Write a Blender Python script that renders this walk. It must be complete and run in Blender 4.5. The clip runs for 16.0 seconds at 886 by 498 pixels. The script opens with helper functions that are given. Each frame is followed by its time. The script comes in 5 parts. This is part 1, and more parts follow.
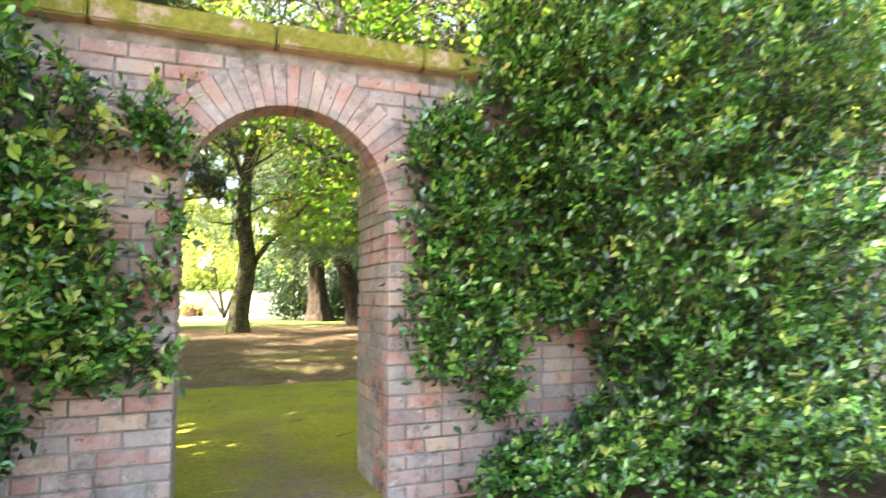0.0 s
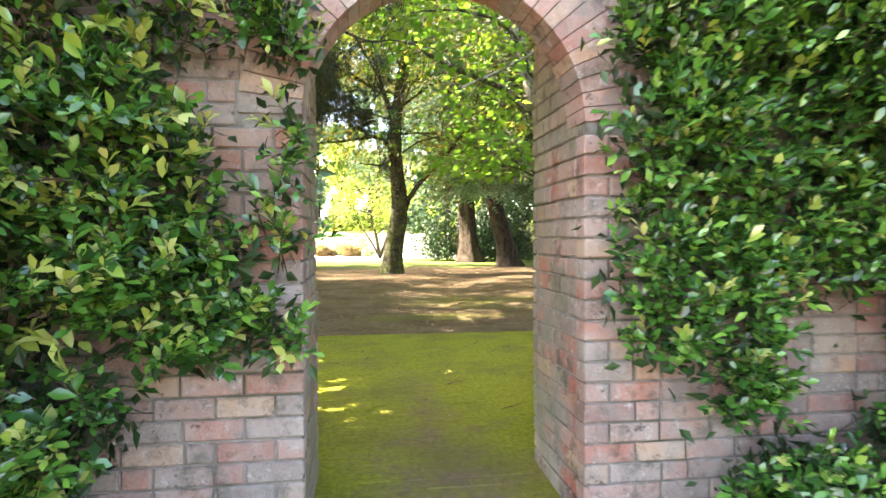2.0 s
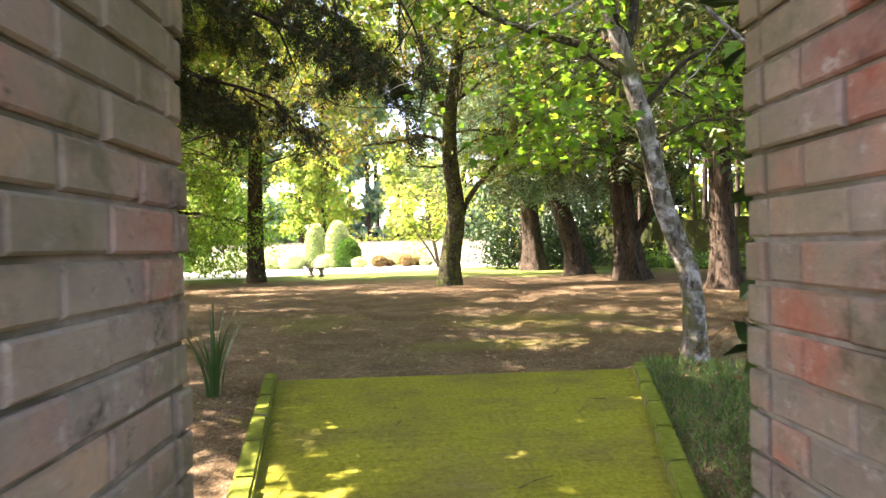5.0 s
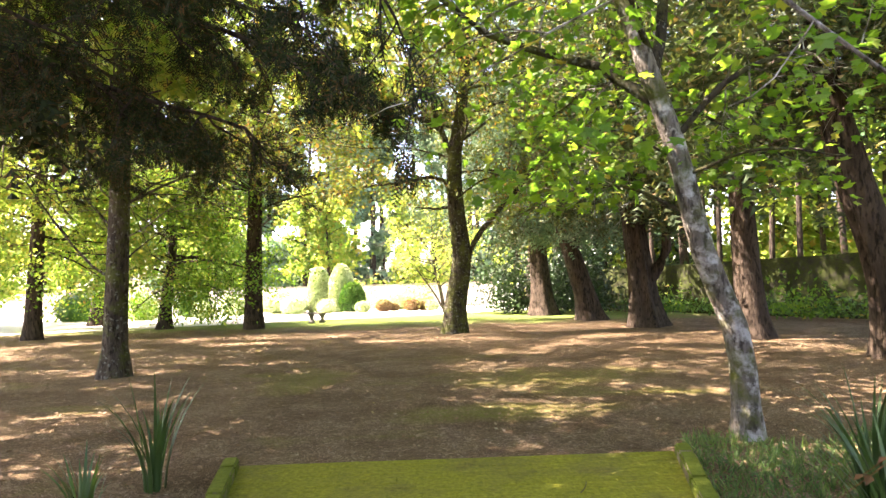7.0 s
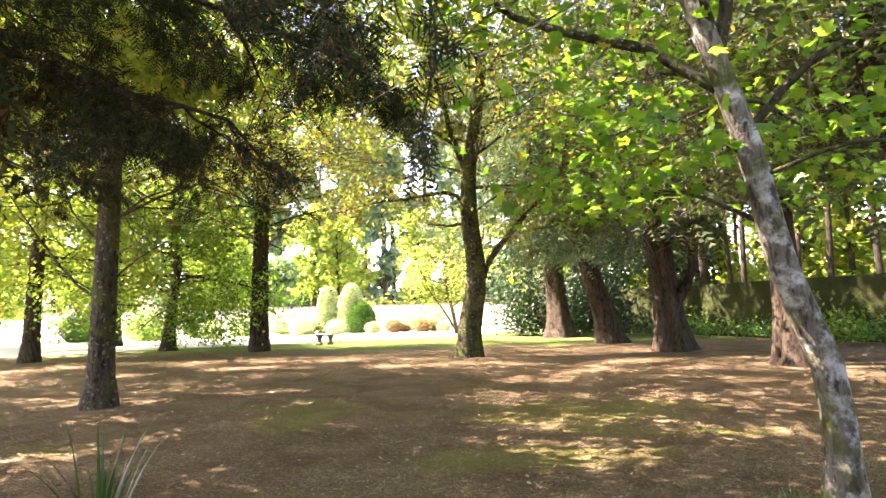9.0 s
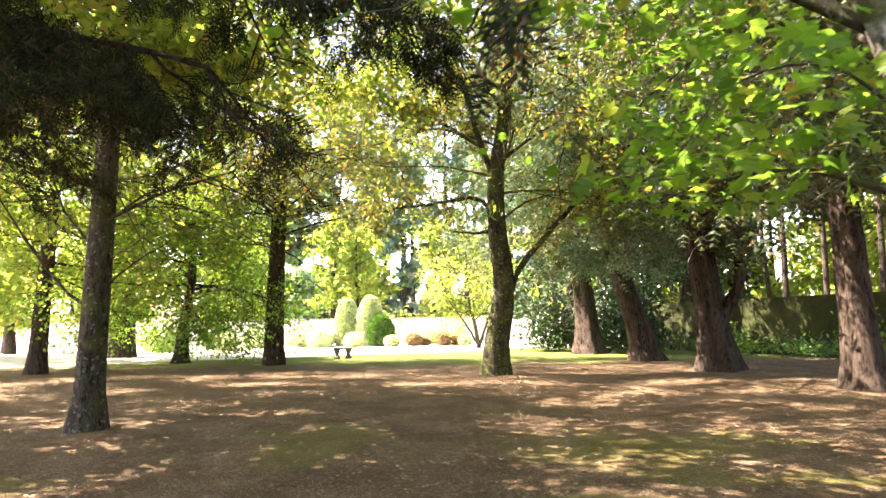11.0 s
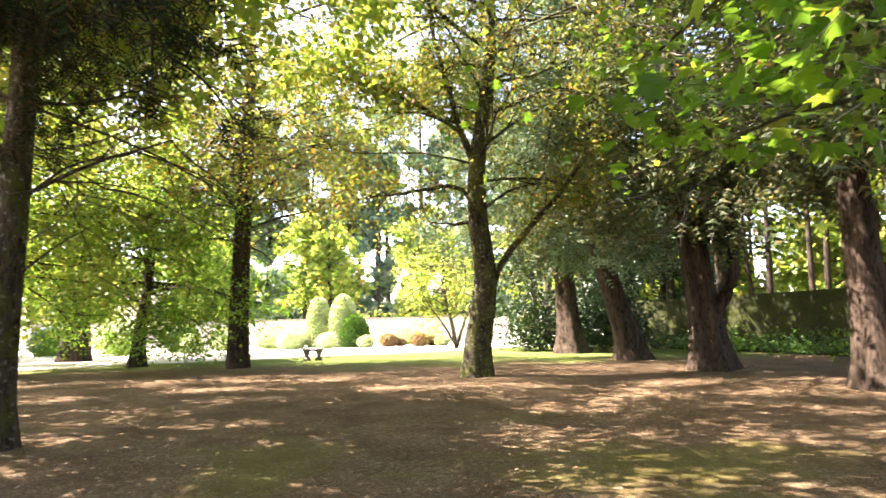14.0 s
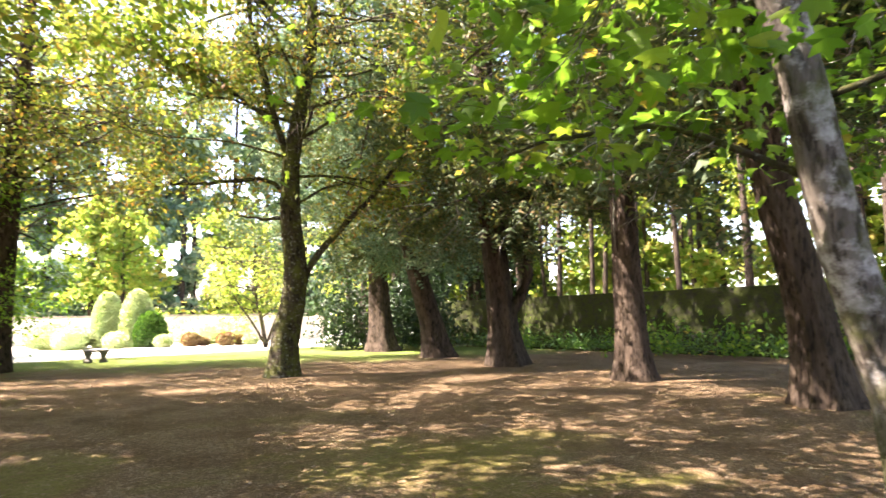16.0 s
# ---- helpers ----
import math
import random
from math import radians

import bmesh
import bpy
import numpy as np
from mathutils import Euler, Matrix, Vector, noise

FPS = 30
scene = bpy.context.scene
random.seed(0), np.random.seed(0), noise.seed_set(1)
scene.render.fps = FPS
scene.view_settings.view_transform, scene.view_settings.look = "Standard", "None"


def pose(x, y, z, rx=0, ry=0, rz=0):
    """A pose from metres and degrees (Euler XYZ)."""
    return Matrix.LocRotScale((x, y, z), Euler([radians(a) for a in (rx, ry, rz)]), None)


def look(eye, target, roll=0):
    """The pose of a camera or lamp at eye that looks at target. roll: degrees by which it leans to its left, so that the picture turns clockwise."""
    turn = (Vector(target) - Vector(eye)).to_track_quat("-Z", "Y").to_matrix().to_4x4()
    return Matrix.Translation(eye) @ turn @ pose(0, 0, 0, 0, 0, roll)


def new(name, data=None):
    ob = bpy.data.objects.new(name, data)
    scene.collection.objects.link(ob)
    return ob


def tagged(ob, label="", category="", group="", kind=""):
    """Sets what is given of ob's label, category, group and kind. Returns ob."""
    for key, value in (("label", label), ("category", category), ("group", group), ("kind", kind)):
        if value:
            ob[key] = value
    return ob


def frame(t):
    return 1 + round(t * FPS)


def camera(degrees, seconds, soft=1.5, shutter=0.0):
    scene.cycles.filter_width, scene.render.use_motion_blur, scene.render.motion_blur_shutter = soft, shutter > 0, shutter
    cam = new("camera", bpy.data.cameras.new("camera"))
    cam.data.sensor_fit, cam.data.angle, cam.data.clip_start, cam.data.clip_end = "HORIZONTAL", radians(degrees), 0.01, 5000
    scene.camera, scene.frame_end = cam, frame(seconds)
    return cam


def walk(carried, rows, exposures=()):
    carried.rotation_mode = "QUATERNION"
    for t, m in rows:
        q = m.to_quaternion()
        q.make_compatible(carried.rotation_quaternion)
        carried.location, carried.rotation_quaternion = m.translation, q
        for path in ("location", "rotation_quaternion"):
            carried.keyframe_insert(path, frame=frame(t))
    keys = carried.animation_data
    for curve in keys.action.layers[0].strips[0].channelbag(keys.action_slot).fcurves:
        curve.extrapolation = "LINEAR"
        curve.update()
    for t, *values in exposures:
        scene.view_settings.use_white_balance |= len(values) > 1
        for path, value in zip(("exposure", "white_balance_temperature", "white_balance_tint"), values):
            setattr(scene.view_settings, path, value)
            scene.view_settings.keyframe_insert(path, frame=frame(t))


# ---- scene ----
cam = camera(73.3, 16.0, shutter=0.5)
PATH = [
    (0, (-0.058, -0.139, 1.255), (0.687, 1.71, 1.42), -0.2),
    (0.5, (-0.049, 0.131, 1.249), (0.554, 2.036, 1.316), -0.2),
    (1, (0.024, 0.374, 1.277), (0.504, 2.315, 1.288), -0.4),
    (1.5, (0.072, 0.65, 1.289), (0.431, 2.618, 1.279), -0.3),
    (2, (0.049, 0.955, 1.295), (0.32, 2.937, 1.261), -0.2),
    (2.5, (0.056, 1.223, 1.31), (0.269, 3.211, 1.248), -0.1),
    (3, (0.118, 1.574, 1.325), (0.284, 3.565, 1.248), -0.1),
    (5.3, (0.32, 3.174, 1.289), (0.381, 5.173, 1.312), -1.6),
    (5.5, (0.313, 3.285, 1.284), (0.372, 5.284, 1.329), -1.6),
    (6, (0.333, 3.549, 1.325), (0.389, 5.546, 1.419), -1.6),
    (6.5, (0.402, 3.801, 1.361), (0.456, 5.796, 1.485), -1.6),
    (7, (0.423, 3.99, 1.403), (0.469, 5.984, 1.539), -1.6),
    (7.5, (0.357, 4.206, 1.389), (0.397, 6.2, 1.536), -1.5),
    (8, (0.309, 4.418, 1.407), (0.348, 6.411, 1.564), -1.4),
    (8.5, (0.33, 4.695, 1.416), (0.365, 6.687, 1.591), -1.5),
    (9, (0.353, 4.953, 1.448), (0.365, 6.943, 1.651), -1.5),
    (9.2, (0.444, 4.945, 1.463), (0.404, 6.935, 1.654), -0.6),
    (11.3, (0.089, 6.31, 1.458), (0.032, 8.292, 1.716), -1.1),
    (11.5, (0.027, 6.37, 1.429), (-0.035, 8.352, 1.691), -1.3),
    (12, (-0.042, 6.615, 1.441), (-0.107, 8.598, 1.7), -1.3),
    (12.5, (-0.002, 6.875, 1.428), (-0.067, 8.857, 1.685), -1.3),
    (13, (0.062, 7.132, 1.427), (0.0, 9.114, 1.681), -1.4),
    (13.5, (0.08, 7.332, 1.403), (0.039, 9.315, 1.656), -1.4),
    (14, (0.093, 7.458, 1.393), (0.125, 9.442, 1.641), -1.3),
    (14.5, (0.133, 7.475, 1.403), (0.317, 9.451, 1.649), -1.3),
    (15, (0.203, 7.442, 1.4), (0.54, 9.398, 1.643), -1.2),
    (15.5, (0.258, 7.424, 1.402), (0.736, 9.351, 1.639), -1.1),
    (16, (0.284, 7.375, 1.403), (0.905, 9.262, 1.634), -1.0),
]
EXPOSURES = [(0.0, 4.15, 7300, 13), (3.0, 4.22, 7300, 15), (5.3, 3.83, 7400, 25), (9.0, 3.97, 7400, 27), (11.5, 3.8, 7350, 28), (16.0, 3.62, 7200, 26)]
walk(cam, [(t, look(eye, target, roll)) for t, eye, target, roll in PATH], EXPOSURES)

# ---- world and sun ----
SUN_EL, SUN_AZ = 54.0, 282.0  # azimuth clockwise from +y
world = bpy.data.worlds.new("world")
scene.world = world
world.use_nodes = True
wn = world.node_tree.nodes
sky = wn.new("ShaderNodeTexSky")
sky.sky_type = "NISHITA"
sky.sun_disc = False
sky.sun_elevation, sky.sun_rotation = radians(SUN_EL), radians(SUN_AZ)
sky.dust_density = 2.0
wn["Background"].inputs[1].default_value = 0.085
world.node_tree.links.new(sky.outputs[0], wn["Background"].inputs[0])
to_sun = Vector((math.sin(radians(SUN_AZ)) * math.cos(radians(SUN_EL)), math.cos(radians(SUN_AZ)) * math.cos(radians(SUN_EL)), math.sin(radians(SUN_EL))))
sun_data = bpy.data.lights.new("sun", "SUN")
sun_data.energy, sun_data.angle, sun_data.color = 5.0, radians(0.53), (1.0, 0.95, 0.86)
sun = new("sun", sun_data)
sun.matrix_world = look(to_sun * 60, (0, 0, 0))


# ---- materials ----
class Nodes:
    def __init__(self, name):
        self.mat = bpy.data.materials.new(name)
        self.mat.use_nodes = True
        self.t = self.mat.node_tree
        self.p = self.t.nodes["Principled BSDF"]
        self.out = self.t.nodes["Material Output"]

    def add(self, kind, **sets):
        n = self.t.nodes.new(kind)
        for k, v in sets.items():
            n.inputs[k].default_value = v
        return n

    def link(self, a, b):
        self.t.links.new(a, b)

    def noise(self, scale, detail=6.0, rough=0.6, vec=None, stretch=None):
        n = self.add("ShaderNodeTexNoise", Scale=scale, Detail=detail, Roughness=rough)
        if vec is None:
            vec = self.add("ShaderNodeTexCoord").outputs["Object"]
        if stretch:
            m = self.add("ShaderNodeMapping", Scale=stretch)
            self.link(vec, m.inputs[0])
            vec = m.outputs[0]
        self.link(vec, n.inputs[0])
        return n.outputs[0]

    def world_pos(self):
        return self.add("ShaderNodeNewGeometry").outputs["Position"]

    def ramp(self, fac, stops, smooth=False):
        n = self.t.nodes.new("ShaderNodeValToRGB")
        n.color_ramp.interpolation = "EASE" if smooth else "LINEAR"
        e = n.color_ramp.elements
        while len(e) < len(stops):
            e.new(0.5)
        for el, (pos, col) in zip(e, stops):
            el.position = pos
            el.color = (*col, 1) if len(col) == 3 else col
        self.link(fac, n.inputs[0])
        return n.outputs[0]

    def mix(self, fac, a, b, blend="MIX"):
        n = self.t.nodes.new("ShaderNodeMix")
        n.data_type, n.blend_type = "RGBA", blend
        for s, v in ((n.inputs[0], fac), (n.inputs[6], a), (n.inputs[7], b)):
            if isinstance(v, (int, float)):
                s.default_value = v
            elif isinstance(v, tuple):
                s.default_value = (*v, 1)
            else:
                self.link(v, s)
        return n.outputs[2]

    def calc(self, op, a, b=0.0, clamp=False):
        n = self.t.nodes.new("ShaderNodeMath")
        n.operation, n.use_clamp = op, clamp
        for s, v in ((n.inputs[0], a), (n.inputs[1], b)):
            if isinstance(v, (int, float)):
                s.default_value = v
            else:
                self.link(v, s)
        return n.outputs[0]

    def bump(self, height, strength, distance):
        n = self.add("ShaderNodeBump", Strength=strength, Distance=distance)
        self.link(height, n.inputs["Height"])
        self.link(n.outputs[0], self.p.inputs["Normal"])

    def done(self, color, rough=0.8, spec=0.3):
        self.link(color, self.p.inputs["Base Color"]) if not isinstance(color, tuple) else None
        if isinstance(rough, (int, float)):
            self.p.inputs["Roughness"].default_value = rough
        else:
            self.link(rough, self.p.inputs["Roughness"])
        self.p.inputs["Specular IOR Level"].default_value = spec
        return self.mat


def band(lo, hi):
    return [(lo, (0, 0, 0)), (hi, (1, 1, 1))]


def leaf_material(name, stops, rough=0.45, spec=0.4, through_light=0.4, tint=(1.25, 1.2, 0.55)):
    """Thin leaves: colour differs from leaf to leaf, part of the light goes through."""
    n = Nodes(name)
    isl = n.add("ShaderNodeNewGeometry").outputs["Random Per Island"]
    col = n.ramp(isl, stops)
    patch = n.noise(0.9, 2.0, 0.5, n.world_pos())
    col = n.mix(n.ramp(patch, band(0.35, 0.7)), col, n.mix(1.0, col, (0.75, 0.85, 0.8), "MULTIPLY"))
    n.done(col, rough, spec)
    tr = n.add("ShaderNodeBsdfTranslucent")
    n.link(n.mix(1.0, col, tint, "MULTIPLY"), tr.inputs[0])
    ms = n.t.nodes.new("ShaderNodeMixShader")
    ms.inputs[0].default_value = through_light
    n.link(n.p.outputs[0], ms.inputs[1])
    n.link(tr.outputs[0], ms.inputs[2])
    n.link(ms.outputs[0], n.out.inputs[0])
    return n.mat


def bark_material(name, dark, light, patch=None, scale=1.0, lichen=0.0, moss=0.0):
    n = Nodes(name)
    v = n.noise(9 * scale, 8, 0.7, stretch=(1, 1, 0.18))
    w = n.noise(21 * scale, 5, 0.6, stretch=(1, 1, 0.3))
    col = n.ramp(v, [(0.3, dark), (0.62, light)])
    col = n.mix(n.ramp(w, [(0.38, (1, 1, 1)), (0.5, (0, 0, 0))]), col, n.mix(1.0, col, (0.3, 0.28, 0.27), "MULTIPLY"))
    big = n.noise(1.7, 4, 0.6)
    col = n.mix(n.ramp(big, band(0.4, 0.7)), col, n.mix(1.0, col, (0.7, 0.68, 0.66), "MULTIPLY"))
    if patch:
        sp = n.noise(5, 5, 0.65)
        col = n.mix(n.ramp(sp, band(0.5, 0.6)), col, patch)
    if moss:
        mn = n.noise(3, 5, 0.7)
        col = n.mix(n.ramp(mn, [(0.62 - moss * 0.3, (0, 0, 0)), (0.75 - moss * 0.2, (1, 1, 1))]), col, (0.075, 0.085, 0.02))
    if lichen:
        ln = n.noise(14, 3, 0.5)
        col = n.mix(n.ramp(ln, [(0.6, (0, 0, 0)), (0.66, (lichen,) * 3)]), col, (0.32, 0.34, 0.29))
    n.bump(n.calc("ADD", v, n.calc("MULTIPLY", w, 0.6)), 1.0, 0.05)
    return n.done(col, 0.9, 0.15)


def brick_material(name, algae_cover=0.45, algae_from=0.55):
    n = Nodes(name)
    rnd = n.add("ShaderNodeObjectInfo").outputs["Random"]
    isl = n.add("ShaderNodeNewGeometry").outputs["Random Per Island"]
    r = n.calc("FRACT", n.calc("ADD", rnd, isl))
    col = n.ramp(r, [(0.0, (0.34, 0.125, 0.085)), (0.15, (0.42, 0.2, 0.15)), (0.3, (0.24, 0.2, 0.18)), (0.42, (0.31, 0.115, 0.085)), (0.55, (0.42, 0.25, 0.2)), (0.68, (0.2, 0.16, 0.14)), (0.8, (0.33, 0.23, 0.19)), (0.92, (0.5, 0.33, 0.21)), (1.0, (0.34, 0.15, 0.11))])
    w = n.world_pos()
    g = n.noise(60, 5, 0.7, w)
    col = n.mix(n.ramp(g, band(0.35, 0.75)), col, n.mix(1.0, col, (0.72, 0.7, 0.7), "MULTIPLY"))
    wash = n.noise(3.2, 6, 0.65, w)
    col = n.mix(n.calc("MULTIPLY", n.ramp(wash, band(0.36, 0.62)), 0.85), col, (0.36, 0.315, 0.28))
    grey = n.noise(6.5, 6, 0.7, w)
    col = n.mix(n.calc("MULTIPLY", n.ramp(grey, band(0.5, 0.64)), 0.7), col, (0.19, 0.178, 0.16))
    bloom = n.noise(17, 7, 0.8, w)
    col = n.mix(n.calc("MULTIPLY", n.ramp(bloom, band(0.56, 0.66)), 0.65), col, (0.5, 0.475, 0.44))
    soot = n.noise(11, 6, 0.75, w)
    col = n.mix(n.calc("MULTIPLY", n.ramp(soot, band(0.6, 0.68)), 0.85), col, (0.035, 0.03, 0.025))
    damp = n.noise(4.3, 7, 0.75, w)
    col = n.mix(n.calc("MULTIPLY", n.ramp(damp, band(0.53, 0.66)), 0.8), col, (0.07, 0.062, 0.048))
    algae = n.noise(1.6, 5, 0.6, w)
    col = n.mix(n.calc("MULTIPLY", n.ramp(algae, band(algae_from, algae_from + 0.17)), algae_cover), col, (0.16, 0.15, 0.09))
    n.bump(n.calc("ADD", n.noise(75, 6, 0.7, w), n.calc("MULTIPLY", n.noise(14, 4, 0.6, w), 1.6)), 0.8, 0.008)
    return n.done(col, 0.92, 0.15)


def plain_material(name, a, b, scale=8.0, rough=0.9, bump=0.4, dist=0.01, third=None):
    n = Nodes(name)
    v = n.noise(scale, 8, 0.65, n.world_pos())
    col = n.ramp(v, [(0.32, a), (0.68, b)])
    if third:
        col = n.mix(n.ramp(n.noise(scale * 0.21, 5, 0.6, n.world_pos()), band(0.48, 0.6)), col, third)
    n.bump(n.noise(scale * 5, 6, 0.7, n.world_pos()), bump, dist)
    return n.done(col, rough, 0.2)


def moss_top_material(name, stone_a, stone_b, moss_a, moss_b, cover=0.5):
    """Stone with moss on what faces up."""
    n = Nodes(name)
    w = n.world_pos()
    st = n.ramp(n.noise(7, 7, 0.65, w), [(0.3, stone_a), (0.7, stone_b)])
    ms = n.ramp(n.noise(22, 6, 0.7, w), [(0.3, moss_a), (0.7, moss_b)])
    sep = n.t.nodes.new("ShaderNodeSeparateXYZ")
    n.link(n.add("ShaderNodeNewGeometry").outputs["Normal"], sep.inputs[0])
    up = n.calc("ADD", n.calc("MULTIPLY", sep.outputs[2], 0.45), n.noise(4.5, 6, 0.7, w))
    f = n.ramp(up, [(0.95 - cover * 0.6, (0, 0, 0)), (1.05 - cover * 0.6, (1, 1, 1))])
    n.bump(n.noise(60, 6, 0.75, w), 0.8, 0.012)
    return n.done(n.mix(f, st, ms), 0.95, 0.1)


def ground_material():
    """Leaf litter with moss, a lawn farther on and pale gravel beyond it."""
    n = Nodes("woodland ground")
    w = n.world_pos()
    sep = n.t.nodes.new("ShaderNodeSeparateXYZ")
    n.link(w, sep.inputs[0])
    x, y = sep.outputs[0], sep.outputs[1]
    chips = n.t.nodes.new("ShaderNodeTexVoronoi")
    chips.inputs["Scale"].default_value = 24
    warp = n.add("ShaderNodeVectorMath")
    warp.operation = "ADD"
    n.link(w, warp.inputs[0])
    wn_ = n.add("ShaderNodeTexNoise", Scale=9.0, Detail=3.0)
    n.link(w, wn_.inputs[0])
    n.link(wn_.outputs[1], warp.inputs[1])
    n.link(warp.outputs[0], chips.inputs[0])
    csep = n.t.nodes.new("ShaderNodeSeparateColor")
    n.link(chips.outputs["Color"], csep.inputs[0])
    litter = n.ramp(csep.outputs[0], [(0.0, (0.066, 0.044, 0.025)), (0.45, (0.132, 0.091, 0.051)), (0.8, (0.205, 0.145, 0.085)), (0.96, (0.31, 0.235, 0.155)), (1.0, (0.42, 0.35, 0.26))])
    soil = n.noise(1.1, 7, 0.62, w)
    litter = n.mix(n.ramp(soil, band(0.42, 0.62)), litter, n.mix(1.0, litter, (0.7, 0.66, 0.62), "MULTIPLY"))
    mossy = n.ramp(n.noise(30, 6, 0.7, w), [(0.3, (0.085, 0.09, 0.015)), (0.7, (0.18, 0.19, 0.03))])
    near = n.ramp(n.calc("MULTIPLY", n.calc("SUBTRACT", y, 9.0), 0.1), [(0.0, (1, 1, 1)), (0.62, (0.75, 0.75, 0.75)), (0.95, (0, 0, 0))])
    mossmask = n.ramp(n.noise(0.36, 6, 0.6, w, stretch=(0.8, 1.3, 1)), band(0.56, 0.66))
    warped = n.calc("MULTIPLY", n.calc("SUBTRACT", n.noise(0.9, 6, 0.65, w), 0.5), 3.4)
    for cx, cy, rx, ry in ((2.3, 13.6, 2.2, 1.2), (-1.7, 13.8, 0.75, 1.5), (1.2, 11.0, 1.6, 0.6)):
        dx = n.calc("DIVIDE", n.calc("SUBTRACT", x, cx), rx)
        dy = n.calc("DIVIDE", n.calc("SUBTRACT", y, cy), ry)
        d2 = n.calc("ADD", n.calc("MULTIPLY", dx, dx), n.calc("MULTIPLY", dy, dy))
        mossmask = n.calc("MAXIMUM", mossmask, n.ramp(n.calc("ADD", n.calc("SUBTRACT", 1.0, d2), warped), band(-0.1, 0.9)))
    mossfine = n.ramp(n.noise(14, 6, 0.75, w), [(0.35, (0.25, 0.25, 0.25)), (0.62, (1, 1, 1))])
    col = n.mix(n.calc("MULTIPLY", n.calc("MULTIPLY", near, mossmask), n.calc("MULTIPLY", mossfine, 0.85)), litter, mossy)
    grass = n.ramp(n.noise(40, 6, 0.7, w), [(0.3, (0.075, 0.12, 0.025)), (0.7, (0.17, 0.24, 0.05))])
    edge = n.calc("MULTIPLY", n.calc("SUBTRACT", n.noise(0.5, 5, 0.6, w), 0.5), 9.0)
    side = n.calc("MULTIPLY", n.calc("ABSOLUTE", n.calc("SUBTRACT", x, 0.5)), 0.12)
    lawn_at = n.calc("ADD", n.calc("SUBTRACT", y, side), edge)
    lawn = n.ramp(n.calc("MULTIPLY", n.calc("SUBTRACT", lawn_at, 26.5), 0.3), band(0.0, 1.0))
    speck = n.ramp(n.noise(7, 5, 0.7, w), band(0.3, 0.5))
    col = n.mix(n.calc("MULTIPLY", lawn, speck), col, grass)
    gravel = n.ramp(n.noise(26, 5, 0.7, w), [(0.3, (0.5, 0.47, 0.41)), (0.7, (0.7, 0.67, 0.6))])
    gm = n.ramp(n.calc("MULTIPLY", n.calc("SUBTRACT", n.calc("ADD", n.calc("SUBTRACT", y, n.calc("MULTIPLY", x, 0.5)), n.calc("MULTIPLY", edge, 0.2)), 38.0), 0.7), band(0.0, 1.0))
    col = n.mix(gm, col, gravel)
    n.bump(chips.outputs["Distance"], 0.7, 0.03)
    return n.done(col, 0.95, 0.1)


def path_material():
    n = Nodes("mossy brick paving")
    w = n.world_pos()
    sep = n.t.nodes.new("ShaderNodeSeparateXYZ")
    n.link(w, sep.inputs[0])
    moss = n.ramp(n.noise(26, 7, 0.72, w), [(0.28, (0.1, 0.1, 0.014)), (0.5, (0.19, 0.19, 0.022)), (0.72, (0.29, 0.285, 0.035))])
    brown = n.ramp(n.noise(18, 6, 0.7, w), [(0.3, (0.1, 0.07, 0.042)), (0.7, (0.21, 0.15, 0.1))])
    mid = n.calc("ABSOLUTE", n.calc("SUBTRACT", sep.outputs[0], 0.5))
    far = n.calc("MULTIPLY", n.calc("SUBTRACT", sep.outputs[1], 3.1), 0.16)
    f = n.calc("ADD", n.calc("ADD", n.calc("MULTIPLY", mid, 0.55), far), n.calc("MULTIPLY", n.calc("SUBTRACT", n.noise(2.6, 7, 0.7, w), 0.5), 2.2))
    col = n.mix(n.ramp(f, band(0.0, 0.55)), brown, moss)
    old = n.noise(1.3, 5, 0.65, w)
    col = n.mix(n.calc("MULTIPLY", n.ramp(old, band(0.46, 0.64)), 0.5), col, (0.1, 0.075, 0.04))
    n.bump(n.noise(48, 6, 0.75, w), 0.9, 0.012)
    return n.done(col, 0.95, 0.1)


M_BRICK = brick_material("weathered brick")
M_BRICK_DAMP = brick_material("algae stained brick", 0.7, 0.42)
M_MORTAR = plain_material("old mortar", (0.15, 0.138, 0.12), (0.29, 0.265, 0.235), 16, third=(0.1, 0.097, 0.07))
M_COPING = moss_top_material("mossy coping", (0.30, 0.21, 0.15), (0.44, 0.33, 0.26), (0.11, 0.11, 0.02), (0.23, 0.22, 0.04), 0.95)
M_GROUND = ground_material()
M_PATH = path_material()
M_KERB = moss_top_material("mossy kerb", (0.15, 0.12, 0.08), (0.24, 0.2, 0.14), (0.08, 0.1, 0.012), (0.16, 0.19, 0.028), 0.9)
# Mossy render, its colours lowered to stand for the shade of the wood.
M_GARDENWALL = moss_top_material("old wall render with tree shade", (0.02, 0.02, 0.014), (0.044, 0.043, 0.03), (0.02, 0.028, 0.009), (0.052, 0.064, 0.016), 0.9)
M_FARWALL = plain_material("pale stone wall", (0.36, 0.34, 0.31), (0.58, 0.55, 0.5), 5)
M_FARCAP = plain_material("wall coping", (0.2, 0.18, 0.15), (0.34, 0.3, 0.26), 5)
M_STONE = plain_material("dark cast stone", (0.07, 0.065, 0.06), (0.16, 0.15, 0.14), 12)
M_BARK_GREY = bark_material("grey bark with lichen", (0.026, 0.021, 0.016), (0.1, 0.082, 0.062), lichen=0.35, moss=0.45)
M_BARK_BROWN = bark_material("rough brown bark", (0.02, 0.015, 0.011), (0.078, 0.058, 0.042), scale=0.8)
M_BARK_DARK = bark_material("dark bark", (0.02, 0.016, 0.012), (0.075, 0.058, 0.045))
